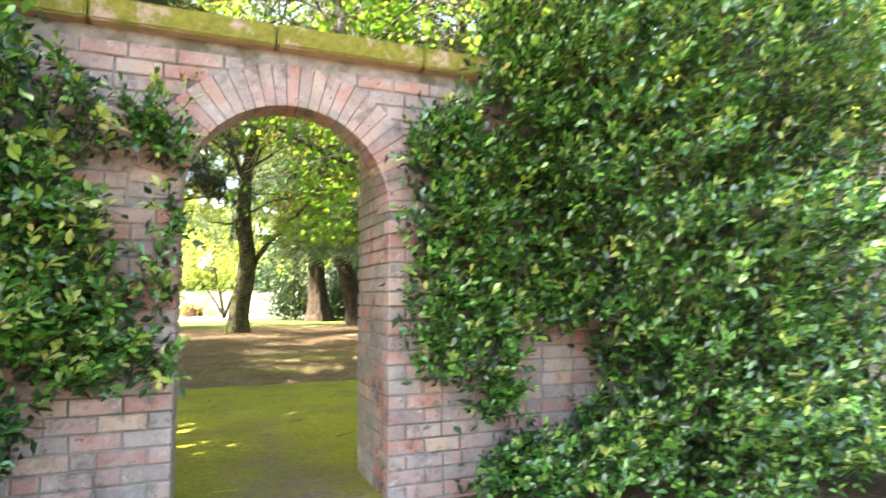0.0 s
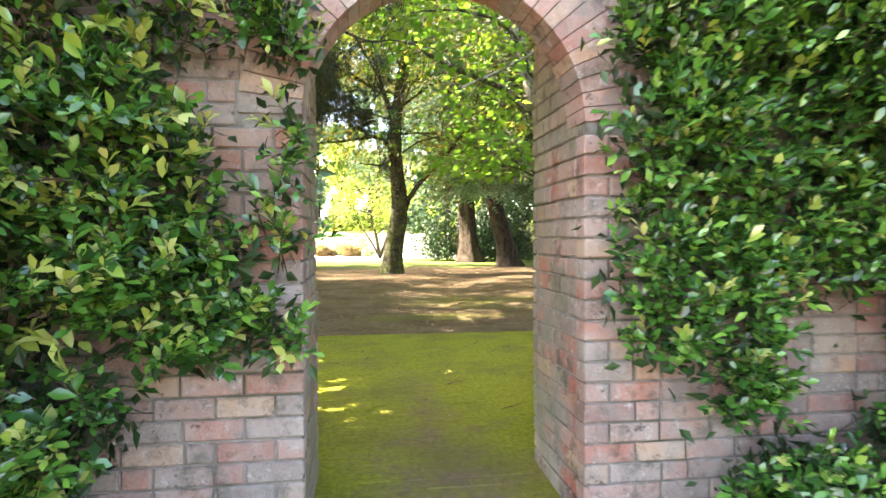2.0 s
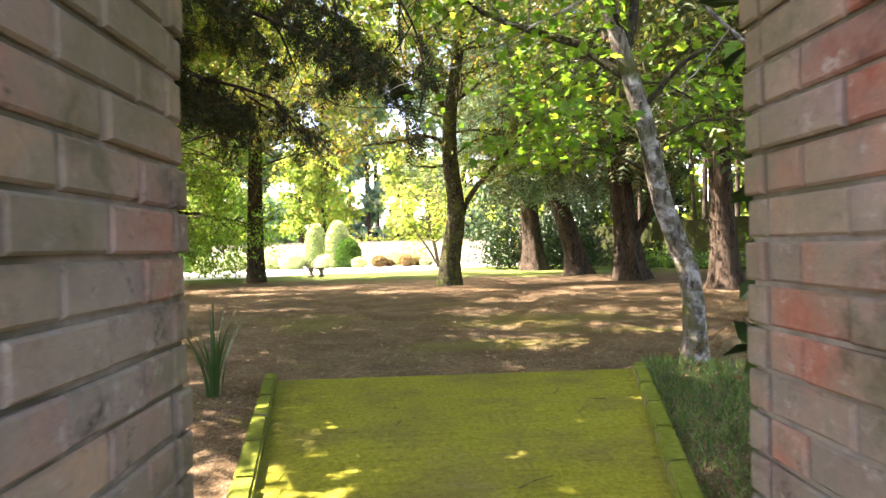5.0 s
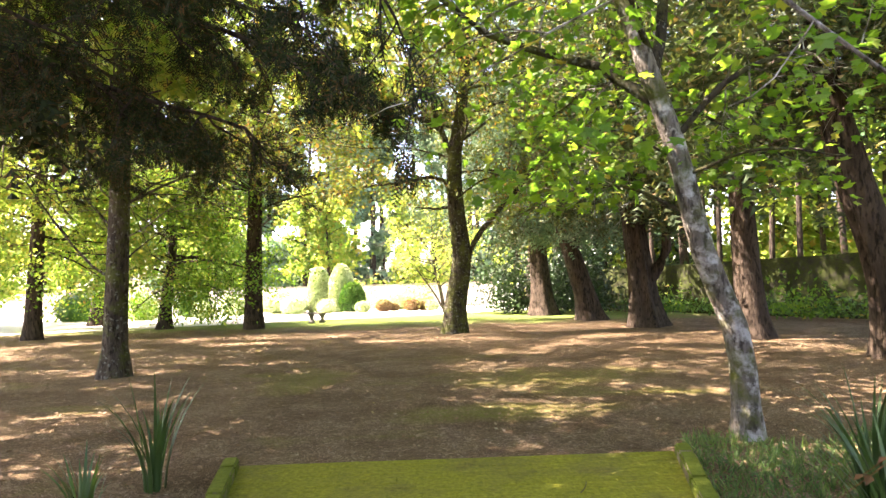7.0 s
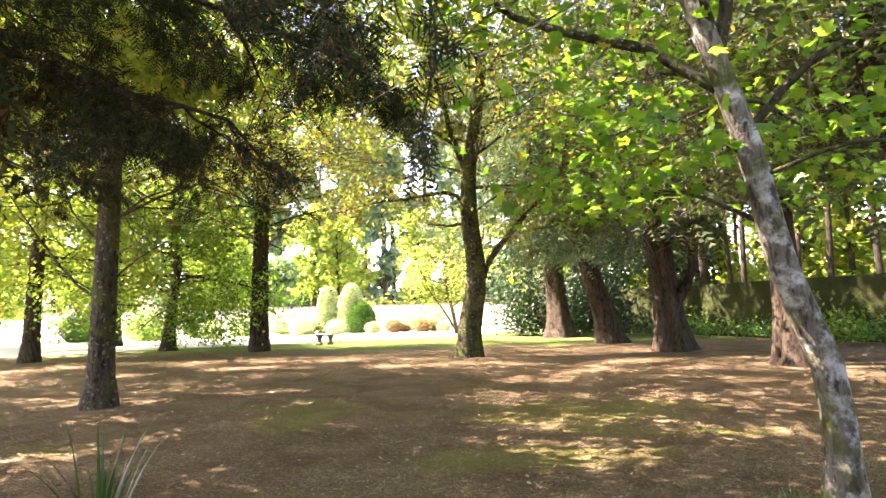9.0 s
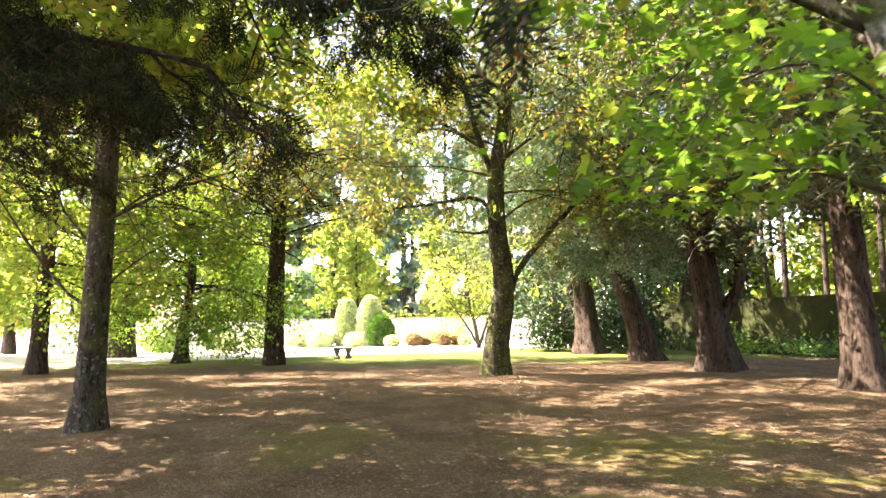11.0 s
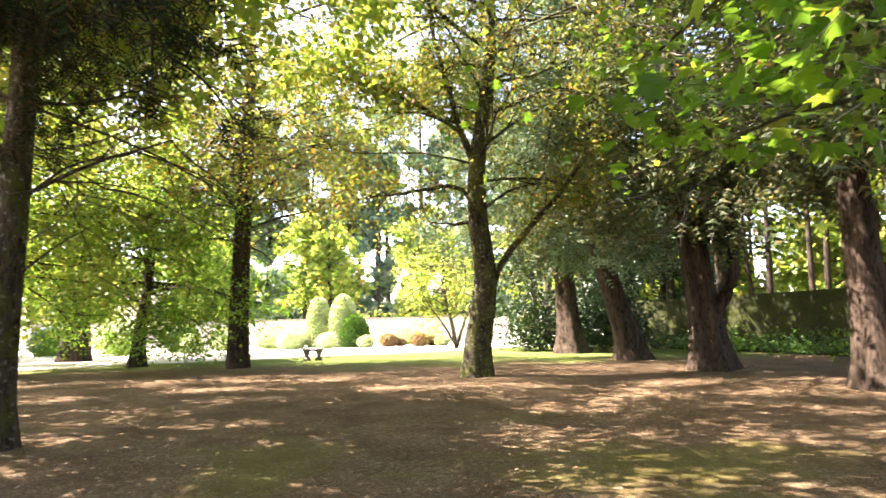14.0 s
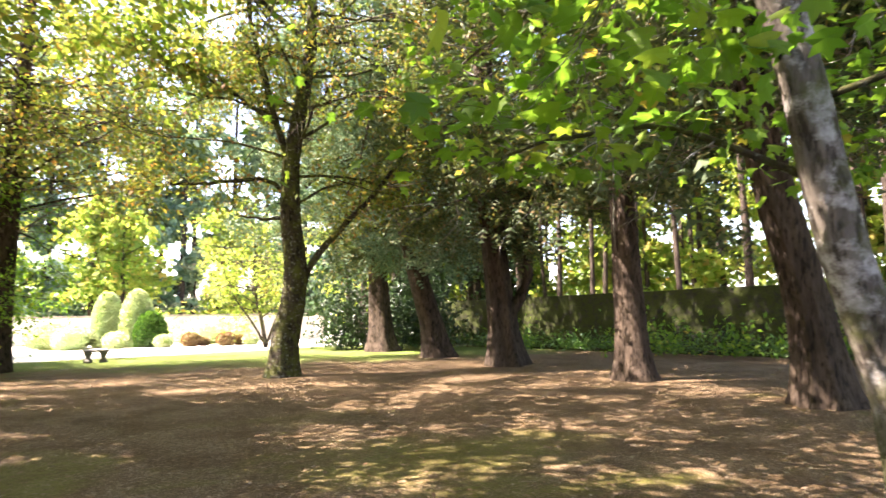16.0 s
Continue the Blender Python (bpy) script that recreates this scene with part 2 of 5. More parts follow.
M_BARK_PALE = bark_material("pale smooth bark", (0.085, 0.075, 0.06), (0.22, 0.195, 0.165), patch=(0.4, 0.385, 0.36), moss=0.55)
M_BARK_MOSS = bark_material("mossy maple bark", (0.016, 0.013, 0.01), (0.062, 0.052, 0.036), lichen=0.35, moss=0.6)
M_TWIG = bark_material("twig", (0.06, 0.045, 0.03), (0.16, 0.12, 0.08))
M_DEADWOOD = bark_material("dead grey twig", (0.1, 0.08, 0.06), (0.26, 0.22, 0.17))
# Evergreen green taken darker, so it also stands for shade inside foliage.
M_LEAF_DARK = leaf_material("dark evergreen leaf, shade included", [(0, (0.01, 0.028, 0.009)), (0.6, (0.022, 0.058, 0.016)), (1, (0.05, 0.1, 0.03))], 0.4, 0.4, 0.12)
M_LEAF_SHRUB = leaf_material("glossy shrub leaf", [(0, (0.018, 0.056, 0.013)), (0.4, (0.045, 0.14, 0.025)), (0.72, (0.1, 0.26, 0.042)), (0.92, (0.2, 0.39, 0.06)), (0.985, (0.34, 0.46, 0.09)), (1, (0.46, 0.47, 0.13))], 0.24, 1.0, 0.18, (1.2, 1.2, 0.6))
M_LEAF_YELLOW = leaf_material("young yellow leaf", [(0, (0.24, 0.36, 0.06)), (0.5, (0.42, 0.47, 0.11)), (1, (0.58, 0.57, 0.22))], 0.28, 0.5, 0.3)
M_LEAF_MAPLE = leaf_material("green maple leaf", [(0, (0.095, 0.2, 0.033)), (0.4, (0.14, 0.27, 0.042)), (0.75, (0.19, 0.32, 0.05)), (0.96, (0.28, 0.36, 0.065)), (1, (0.42, 0.3, 0.08))], 0.5, 0.3, 0.66, (1.12, 1.14, 0.6))
M_LEAF_LIME = leaf_material("lime autumn leaf", [(0, (0.15, 0.25, 0.05)), (0.5, (0.24, 0.33, 0.07)), (0.85, (0.35, 0.39, 0.1)), (1, (0.42, 0.3, 0.09))], 0.5, 0.3, 0.58, (1.12, 1.12, 0.65))
M_LEAF_GOLD = leaf_material("golden green leaf", [(0, (0.09, 0.145, 0.03)), (0.4, (0.16, 0.21, 0.045)), (0.68, (0.22, 0.245, 0.06)), (0.84, (0.27, 0.21, 0.06)), (1, (0.26, 0.13, 0.05))], 0.5, 0.3, 0.55, (1.15, 1.1, 0.6))
M_LEAF_DEEP = leaf_material("deep green leaf", [(0, (0.025, 0.08, 0.02)), (0.6, (0.06, 0.15, 0.03)), (1, (0.13, 0.24, 0.05))], 0.4, 0.4, 0.35)
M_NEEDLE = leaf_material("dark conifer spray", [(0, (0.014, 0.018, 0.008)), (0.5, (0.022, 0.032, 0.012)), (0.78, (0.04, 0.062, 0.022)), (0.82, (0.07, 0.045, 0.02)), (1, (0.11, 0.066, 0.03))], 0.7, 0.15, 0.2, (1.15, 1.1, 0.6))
M_NEEDLE_ROW = leaf_material("grey green conifer spray", [(0, (0.045, 0.07, 0.035)), (0.6, (0.09, 0.125, 0.06)), (0.88, (0.16, 0.175, 0.08)), (1, (0.24, 0.16, 0.08))], 0.6, 0.2, 0.3)
# Lightened well past needle green: distance haze is put into this colour.
M_NEEDLE_BLUE = leaf_material("blue green conifer spray with haze", [(0, (0.09, 0.16, 0.11)), (0.6, (0.17, 0.26, 0.18)), (1, (0.3, 0.38, 0.25))], 0.6, 0.2, 0.3, (1.1, 1.15, 0.8))
# Far paler than box leaves: the glare of full sun is in the colour.
M_TOPIARY = leaf_material("clipped box leaf paled by sun", [(0, (0.34, 0.42, 0.25)), (0.6, (0.46, 0.54, 0.35)), (1, (0.6, 0.65, 0.46))], 0.4, 0.4, 0.3)
M_RED = leaf_material("reddish low shrub leaf", [(0, (0.17, 0.085, 0.055)), (0.6, (0.22, 0.14, 0.085)), (1, (0.24, 0.26, 0.12))], 0.5, 0.3, 0.3)
M_GRASS = leaf_material("lawn blade", [(0, (0.05, 0.1, 0.035)), (0.6, (0.1, 0.18, 0.05)), (1, (0.2, 0.28, 0.09))], 0.5, 0.3, 0.35)
M_STRAP = leaf_material("strap leaf", [(0, (0.025, 0.06, 0.02)), (0.6, (0.05, 0.105, 0.032)), (1, (0.12, 0.18, 0.065))], 0.4, 0.4, 0.22)
M_LITTER = leaf_material("fallen leaf", [(0, (0.17, 0.1, 0.055)), (0.5, (0.2, 0.125, 0.075)), (0.9, (0.28, 0.195, 0.13)), (0.988, (0.34, 0.28, 0.21)), (1, (0.45, 0.34, 0.06))], 0.7, 0.2, 0.15)
M_FERN = leaf_material("dry brown frond", [(0, (0.1, 0.05, 0.025)), (1, (0.22, 0.12, 0.05))], 0.7, 0.2, 0.2)


# ---- mesh tools ----
def put_mesh(name, verts, faces, material, parent=None, label="", smooth=False):
    """One mesh object from an array of vertices and an array of faces with equal corner counts."""
    verts, faces = np.asarray(verts, float), np.asarray(faces, int)
    me = bpy.data.meshes.new(name)
    me.vertices.add(len(verts))
    me.vertices.foreach_set("co", verts.ravel())
    k = faces.shape[1]
    me.loops.add(faces.size)
    me.loops.foreach_set("vertex_index", faces.ravel())
    me.polygons.add(len(faces))
    me.polygons.foreach_set("loop_start", np.arange(len(faces)) * k)
    me.polygons.foreach_set("use_smooth", np.full(len(faces), smooth, bool))
    me.update(calc_edges=True)
    me.materials.append(material)
    ob = new(name, me)
    ob.parent = parent
    if label:
        tagged(ob, label)
    return ob


def part(name, bm, material, parent, label=""):
    me = bpy.data.meshes.new(name)
    bm.to_mesh(me)
    bm.free()
    me.materials.append(material)
    ob = new(name, me)
    ob.parent = parent
    if label:
        tagged(ob, label)
    return ob


def thing(name, at, label, category, group="", kind=""):
    ob = new(name)
    ob.location = at
    return tagged(ob, label, category, group, kind)


def unit(v):
    v = np.asarray(v, float)
    return v / (np.linalg.norm(v, axis=-1, keepdims=True) + 1e-9)


def tube(pts, radii, sides=8, rough=0.0, seed=0):
    """Vertices and quads of a tapering tube along pts; rough: uneven skin as a share of the radius."""
    pts, radii = np.asarray(pts, float), np.asarray(radii, float)
    t = unit(np.gradient(pts, axis=0))
    ref = np.where(np.abs(t[:, 2:3]) > 0.9, [[0.0, 1.0, 0.0]], [[0.0, 0.0, 1.0]])
    u = unit(np.cross(ref, t))
    v = np.cross(t, u)
    a = np.linspace(0, 2 * np.pi, sides, endpoint=False)
    r = radii[:, None] * np.ones((1, sides))
    if rough:
        rg = np.random.default_rng(seed)
        ridge = rg.normal(0, 1, (1, sides)) * 0.55 + np.cumsum(rg.normal(0, 0.35, (len(pts), sides)), axis=0) * 0.4
        ridge += 0.6 * np.roll(ridge, 1, axis=1)
        ridge -= ridge.mean(axis=1, keepdims=True)
        r = r * (1 + rough * np.clip(ridge, -2, 2))
    ring = pts[:, None, :] + r[..., None] * (np.cos(a)[None, :, None] * u[:, None, :] + np.sin(a)[None, :, None] * v[:, None, :])
    n = len(pts)
    i, j = np.meshgrid(np.arange(n - 1), np.arange(sides), indexing="ij")
    j2 = (j + 1) % sides
    q = np.stack([i * sides + j, i * sides + j2, (i + 1) * sides + j2, (i + 1) * sides + j], -1).reshape(-1, 4)
    return ring.reshape(-1, 3), q


def join(meshes):
    vs, fs, n = [], [], 0
    for v, f in meshes:
        vs.append(v)
        fs.append(f + n)
        n += len(v)
    return np.concatenate(vs), np.concatenate(fs)


def curve_points(pts, n):
    """n points along a smooth line through pts."""
    pts = np.asarray(pts, float)
    s = np.concatenate([[0], np.cumsum(np.linalg.norm(np.diff(pts, axis=0), axis=1))])
    m = np.gradient(pts, s, axis=0)
    out = []
    for q in np.linspace(0, s[-1], n):
        k = min(max(np.searchsorted(s, q) - 1, 0), len(pts) - 2)
        h = s[k + 1] - s[k]
        t = (q - s[k]) / h
        out.append((2 * t**3 - 3 * t**2 + 1) * pts[k] + (t**3 - 2 * t**2 + t) * h * m[k] + (3 * t**2 - 2 * t**3) * pts[k + 1] + (t**3 - t**2) * h * m[k + 1])
    return np.array(out)


LEAF_OVAL = (np.array([(0, 0, 0), (-0.24, 0.42, 0.07), (0, 0.45, 0), (0.24, 0.42, 0.07), (0, 1, -0.06)]), np.array([(0, 2, 1), (0, 3, 2), (2, 4, 1), (2, 3, 4)]))
LEAF_BLADE = (np.array([(0, 0, 0), (-0.17, 0.3, 0.05), (0, 0.3, 0), (0.17, 0.3, 0.05), (-0.24, 0.66, 0.05), (0, 0.66, -0.02), (0.24, 0.66, 0.05), (0, 1, -0.1)]), np.array([(0, 2, 1), (0, 3, 2), (1, 2, 5), (1, 5, 4), (2, 3, 6), (2, 6, 5), (4, 5, 7), (5, 6, 7)]))
LEAF_FAR = (np.array([(0, 0, 0), (-0.36, 0.5, 0.08), (0.36, 0.5, -0.05), (0, 1, 0)]), np.array([(0, 2, 1), (1, 2, 3)]))
_lobes = [(0, 0, 0)] + [(r * math.sin(radians(a)), 0.32 + r * math.cos(radians(a)), 0.05 * math.cos(radians(3 * a))) for a, r in ((-150, 0.34), (-106, 0.52), (-78, 0.34), (-52, 0.64), (-25, 0.38), (0, 0.74), (25, 0.38), (52, 0.64), (78, 0.34), (106, 0.52), (150, 0.34))]
LEAF_LOBED = (np.array([(0, 0.3, 0.03)] + _lobes), np.array([(0, k, k + 1) for k in range(1, 12)] + [(0, 12, 1)]))
_sp = [(0, 0, 0), (0, 1, 0)]
_spf = []
for _k in range(3):
    _y = 0.06 + 0.3 * _k
    _l = 0.44 - 0.1 * _k
    for _s in (-1, 1):
        _n = len(_sp)
        _sp += [(0, _y, 0), (_s * _l * 0.75, _y + _l * 0.62, -0.06), (0, _y + 0.17, 0.01)]
        _spf.append((_n, _n + 1, _n + 2))
LEAF_SPRAY = (np.array(_sp, float), np.array(_spf + [(0, 2, 1)]))
_fv, _ff = [(-0.012, 0, 0), (0.012, 0, 0), (0, 1, 0)], [(0, 1, 2)]
for _k in range(5):
    for _s in (-1, 1):
        _y, _l, _n = 0.05 + 0.17 * _k + 0.04 * _s, 0.42 - 0.055 * _k, len(_fv)
        _fv += [(0, _y - 0.03, 0), (0, _y + 0.05, 0.01), (_s * _l * 0.8, _y + _l * 0.6, -0.08)]
        _ff.append((_n, _n + 1, _n + 2))
LEAF_FEATHER = (np.array(_fv, float), np.array(_ff))


def leaves(name, at, along, size, shape, material, parent=None, label="", up=(0, 0, 1), flat=0.6, seed=1, smooth=False):
    """Many small leaves as one mesh. along: the way each points; flat: how far the blades turn to up."""
    rg = np.random.default_rng(seed)
    at = np.asarray(at, float)
    y = unit(along)
    nrm = unit(np.asarray(up, float)[None] * flat + rg.normal(0, 1, (len(at), 3)) * (1 - flat) * 0.8)
    x = unit(np.cross(y, nrm))
    z = np.cross(x, y)
    tv, tf = shape
    s = np.asarray(size, float).reshape(-1, 1, 1)
    v = at[:, None] + s * (tv[None, :, 0:1] * x[:, None] + tv[None, :, 1:2] * y[:, None] + tv[None, :, 2:3] * z[:, None])
    f = tf[None] + (np.arange(len(at)) * len(tv))[:, None, None]
    return put_mesh(name, v.reshape(-1, 3), f.reshape(-1, 3), material, parent, label, smooth)


class Growth:
    """Limbs that fork at random, with the twig ends that carry leaves."""

    def __init__(self, seed):
        self.rg = np.random.default_rng(seed)
        self.tubes, self.ends = [], []

    def limb(self, p, d, length, r, depth, droop=0.0, wander=0.16, forks=4, spread=0.8, bare=0.25, shrink=0.55, sides=6):
        rg, n = self.rg, 6
        pts, d = [np.asarray(p, float)], unit(d)
        for _ in range(n - 1):
            d = unit(d + rg.normal(0, wander, 3) + np.array([0, 0, -droop / n]))
            pts.append(pts[-1] + d * length / (n - 1))
        pts = np.array(pts)
        self.tubes.append(tube(pts, np.linspace(r, r * 0.3, n), sides if r > 0.02 else 4))
        if depth == 0:
            for k in range(2, n):
                self.ends.append((pts[k], unit(pts[k] - pts[k - 1])))
            return pts
        for f in np.linspace(bare, 1.0, forks):
            k = min(int(f * (n - 1)), n - 2)
            q = pts[k] + (pts[k + 1] - pts[k]) * (f * (n - 1) - k)
            t = unit(pts[k + 1] - pts[k])
            side = unit(np.cross(t, rg.normal(0, 1, 3)))
            side[2] *= 0.6
            self.limb(q, t * (1 - 0.45 * spread) + side * spread, length * shrink * rg.uniform(0.7, 1.2), r * 0.45, depth - 1, droop, wander, max(3, forks - 1), spread, bare, shrink, 4)
        return pts

    def follow(self, pts, r, r2, n=12, sides=8):
        """A limb along given points; returns them."""
        c = curve_points(pts, n)
        c[1:-1] += self.rg.normal(0, r * 0.25, (n - 2, 3))
        self.tubes.append(tube(c, np.linspace(r, r2, n), sides))
        return c

    def scatter(self, count, reach, hang=0.0, clump=1):
        rg = self.rg
        p = np.array([e[0] for e in self.ends])
        d = np.array([e[1] for e in self.ends])
        some = rg.choice(len(p), min(len(p), max(20, count // clump)), replace=False)
        i = some[rg.integers(0, len(some), count)]
        at = p[i] + rg.normal(0, reach, (count, 3))
        along = unit(d[i] + rg.normal(0, 0.7, (count, 3)) + np.array([0, 0, -hang]))
        return at, along


def trunk_mesh(pts, r0, r1, flare, rough, seed, parent, material, n=26, sides=20, flare_h=0.7):
    c = curve_points(pts, n)
    h = c[:, 2] - c[0, 2]
    frac = np.linspace(0, 1, n)
    r = r0 + (r1 - r0) * frac + flare * r0 * np.exp(-h / (flare_h * max(r0, 0.12) * 2.2))
    v, f = tube(c, r, sides, rough, seed)
    put_mesh("trunk", v, f, material, parent, smooth=True)
    return c


def tree(name, label, base, trunk, r0, r1, bark, leaf, shape, count, size, reach, limbs=(), auto=(), flare=0.5, rough=0.06, seed=1, hang=0.2, flat=0.55, group="", sides=20, droop=0.1, depth=2, low=0.3, clump=40, limb_bark=None, dead=(), thin=(0.0, 1.0)):
    """trunk: points relative to the base; limbs: (points, radius) relative to the base; auto: (height, azimuth, rise, length, radius)."""
    b = np.array([base[0], base[1], 0.0])
    root = thing(name, (0, 0, 0), label, "tree", group)
    pts = np.array(trunk, float) + b
    pts[0, 2] -= 0.12
    c = trunk_mesh(pts, r0, r1, flare, rough, seed, root, bark, sides=sides, n=26 if sides < 30 else 70)
    main = Growth(seed + 40)
    g = Growth(seed + 80)
    for lp, r in limbs:
        line = main.follow(np.array(lp, float) + b, r, r * 0.3)
        if np.linalg.norm(line[-1] - line[0]) < 1.4:
            continue
        for k in range(3, len(line)):
            for _ in range(2):
                t = unit(line[k] - line[k - 1])
                g.limb(line[k], t * 0.7 + g.rg.normal(0, 0.6, 3), g.rg.uniform(0.5, 1.1) * (0.5 + 3.5 * r), r * 0.25, 1, droop)
    for h, az, rise, length, r in auto:
        k = int(np.argmin(np.abs(c[:, 2] - h)))
        d = (math.cos(radians(az)) * math.cos(radians(rise)), math.sin(radians(az)) * math.cos(radians(rise)), math.sin(radians(rise)))
        g.limb(c[k], d, length, r, depth, droop)
    if main.tubes:
        for v, f in main.tubes:
            put_mesh("limb", v, f, limb_bark or bark, root, smooth=True)
    v, f = join(g.tubes)
    put_mesh("branch_work", v, f, bark if r0 < 0.5 else M_TWIG, root, smooth=True)
    if dead:
        bare = Growth(seed + 120)
        for h, az, rise, length, r in dead:
            k = int(np.argmin(np.abs(c[:, 2] - h)))
            bare.limb(c[k], (math.cos(radians(az)) * math.cos(radians(rise)), math.sin(radians(az)) * math.cos(radians(rise)), math.sin(radians(rise))), length, r, 2, 0.15, 0.14, 5, 0.75)
        v, f = join(bare.tubes)
        put_mesh("bare_branch_work", v, f, M_DEADWOOD, root, "bare grey dead twigs", smooth=True)
    at, along = g.scatter(count, reach, hang, clump)
    ok = (at[:, 2] > low) & ((at[:, 1] > 8.0) | (at[:, 2] > 2.3))
    rg = np.random.default_rng(seed + 7)
    ok &= (at[:, 2] > thin[0]) | (rg.uniform(size=len(at)) < thin[1])
    at, along = at[ok], along[ok]
    count = len(at)
    leaves("crown", at, along, rg.uniform(0.65, 1.25, count) * size, shape, leaf, root, "", flat=flat, seed=seed)
    return root


def ring_auto(h0, h1, n, rise, length, r, seed, az0=0, az1=360):
    rg = np.random.default_rng(seed)
    return [(h0 + (h1 - h0) * k / max(n - 1, 1), az0 + (k * 137.5 + rg.uniform(-20, 20)) % (az1 - az0), rise + rg.uniform(-12, 12), length * rg.uniform(0.7, 1.2), r * rg.uniform(0.7, 1.2)) for k in range(n)]


def box_mesh(name, lo, hi, material, parent=None, label="", bevel=0.0):
    bm = bmesh.new()
    bmesh.ops.create_cube(bm, size=1)
    c, s = (Vector(lo) + Vector(hi)) / 2, Vector(hi) - Vector(lo)
    for v in bm.verts:
        v.co = Vector((v.co.x * s.x, v.co.y * s.y, v.co.z * s.z)) + c
    if bevel:
        bmesh.ops.bevel(bm, geom=bm.edges[:], offset=bevel, segments=2, affect="EDGES")
    return part(name, bm, material, parent, label)


# ---- ground ----
gx = np.unique(np.concatenate([np.linspace(-1500, -40, 8), np.linspace(-40, -6, 30), np.linspace(-6, 8, 71), np.linspace(8, 40, 30), np.linspace(40, 1500, 8)]))
gy = np.unique(np.concatenate([np.linspace(-1500, -5, 8), np.linspace(-5, 24, 120), np.linspace(24, 70, 40), np.linspace(70, 2500, 10)]))
GX, GY = np.meshgrid(gx, gy, indexing="ij")


def ground_height(x, y):
    h = 0.03 * noise.noise(Vector((x * 0.35, y * 0.35, 3.1))) + 0.018 * noise.noise(Vector((x * 1.3, y * 1.3, 7.7)))
    on_path = 1.0 if 1.0 < y < 9.1 and -0.3 - max(0, y - 4.3) * 0.21 < x < 1.13 + max(0, y - 4.3) * 0.3 else 0.0
    return (h - 0.02) * (1 - on_path) - 0.09 * on_path


GZ = np.array([[ground_height(x, y) for y in gy] for x in gx])
nx, ny = GX.shape
ii, jj = np.meshgrid(np.arange(nx - 1), np.arange(ny - 1), indexing="ij")
quads = np.stack([ii * ny + jj, (ii + 1) * ny + jj, (ii + 1) * ny + jj + 1, ii * ny + jj + 1], -1).reshape(-1, 4)
ground = put_mesh("ground", np.stack([GX, GY, GZ], -1).reshape(-1, 3), quads, M_GROUND, smooth=True)
tagged(ground, "brown leaf litter ground with moss patches and lawn", "ground", kind="structure")

# ---- brick wall with the arch ----
WX0, WX1, WY0, WY1 = -9.0, 11.0, 3.5, 4.3
OX0, OX1, SPRING, TOP = -0.195, 1.035, 1.815, 2.76
RAD, CX = (OX1 - OX0) / 2, (OX0 + OX1) / 2
RING = 0.265
wall = tagged(new("wall_garden"), "weathered red brick garden wall with round arched opening", "wall", kind="structure")
e = 0.012
arc = [(CX - (RAD + e) * math.cos(a), SPRING + (RAD + e) * math.sin(a)) for a in np.linspace(0, math.pi, 33)]
bm = bmesh.new()
quads2 = [((WX0, -0.2), (OX0 - e, -0.2), (OX0 - e, SPRING), (WX0, SPRING)), ((OX1 + e, -0.2), (WX1, -0.2), (WX1, SPRING), (OX1 + e, SPRING)), ((WX0, SPRING), (OX0 - e, SPRING), (OX0 - e, TOP), (WX0, TOP)), ((OX1 + e, SPRING), (WX1, SPRING), (WX1, TOP), (OX1 + e, TOP))]
arch_fill = [((a[0], a[1]), (b[0], b[1]), (b[0], TOP), (a[0], TOP)) for a, b in zip(arc, arc[1:])]
for q in quads2 + arch_fill:
    for y, flip in ((WY0 + e, False), (WY0 + 0.232 if q in arch_fill else WY1 - e, True)):
        vs = [bm.verts.new((x, y, z)) for x, z in q]
        bm.faces.new(vs[::-1] if flip else vs)
for a, b in zip(arc, arc[1:]):
    bm.faces.new([bm.verts.new((x, y, z)) for x, y, z in ((a[0], WY0 + e, a[1]), (a[0], WY0 + 0.232, a[1]), (b[0], WY0 + 0.232, b[1]), (b[0], WY0 + e, b[1]))])
for x in (OX0 - e, OX1 + e):
    for y0, y1, z0, z1 in ((WY0 + e, WY1 - e, -0.2, SPRING), (WY0 + 0.232, WY1 - e, SPRING, TOP)):
        bm.faces.new([bm.verts.new(c) for c in ((x, y0, z0), (x, y1, z0), (x, y1, z1), (x, y0, z1))])
for x in (WX0, WX1):
    bm.faces.new([bm.verts.new((x, y, z)) for y, z in ((WY0 + e, -0.2), (WY1 - e, -0.2), (WY1 - e, TOP), (WY0 + e, TOP))])
bm.faces.new([bm.verts.new((x, y, TOP)) for x, y in ((WX0, WY0 + e), (WX1, WY0 + e), (WX1, WY1 - e), (WX0, WY1 - e))])
bmesh.ops.remove_doubles(bm, verts=bm.verts[:], dist=0.0005)
bmesh.ops.recalc_face_normals(bm, faces=bm.faces[:])
part("mortar_core", bm, M_MORTAR, wall, "grey lime mortar between the bricks")

# ---- coping on the wall ----
rgc = np.random.default_rng(11)
x = WX0
while x < WX1:
    w = 0.92 + rgc.uniform(-0.06, 0.1)
    box_mesh("coping_stone", (x, WY0 - 0.085 + rgc.uniform(-0.008, 0.008), TOP), (min(x + w, WX1) - 0.008, WY1 + 0.085, TOP + 0.145 + rgc.uniform(-0.008, 0.008)), M_COPING, wall, bevel=0.012)
    x += w

# ---- path edging ----
def side_line(y, s):
    return (-0.235 - max(0.0, y - 4.3) * 0.2) if s < 0 else (1.075 + max(0.0, y - 4.3) * 0.285)


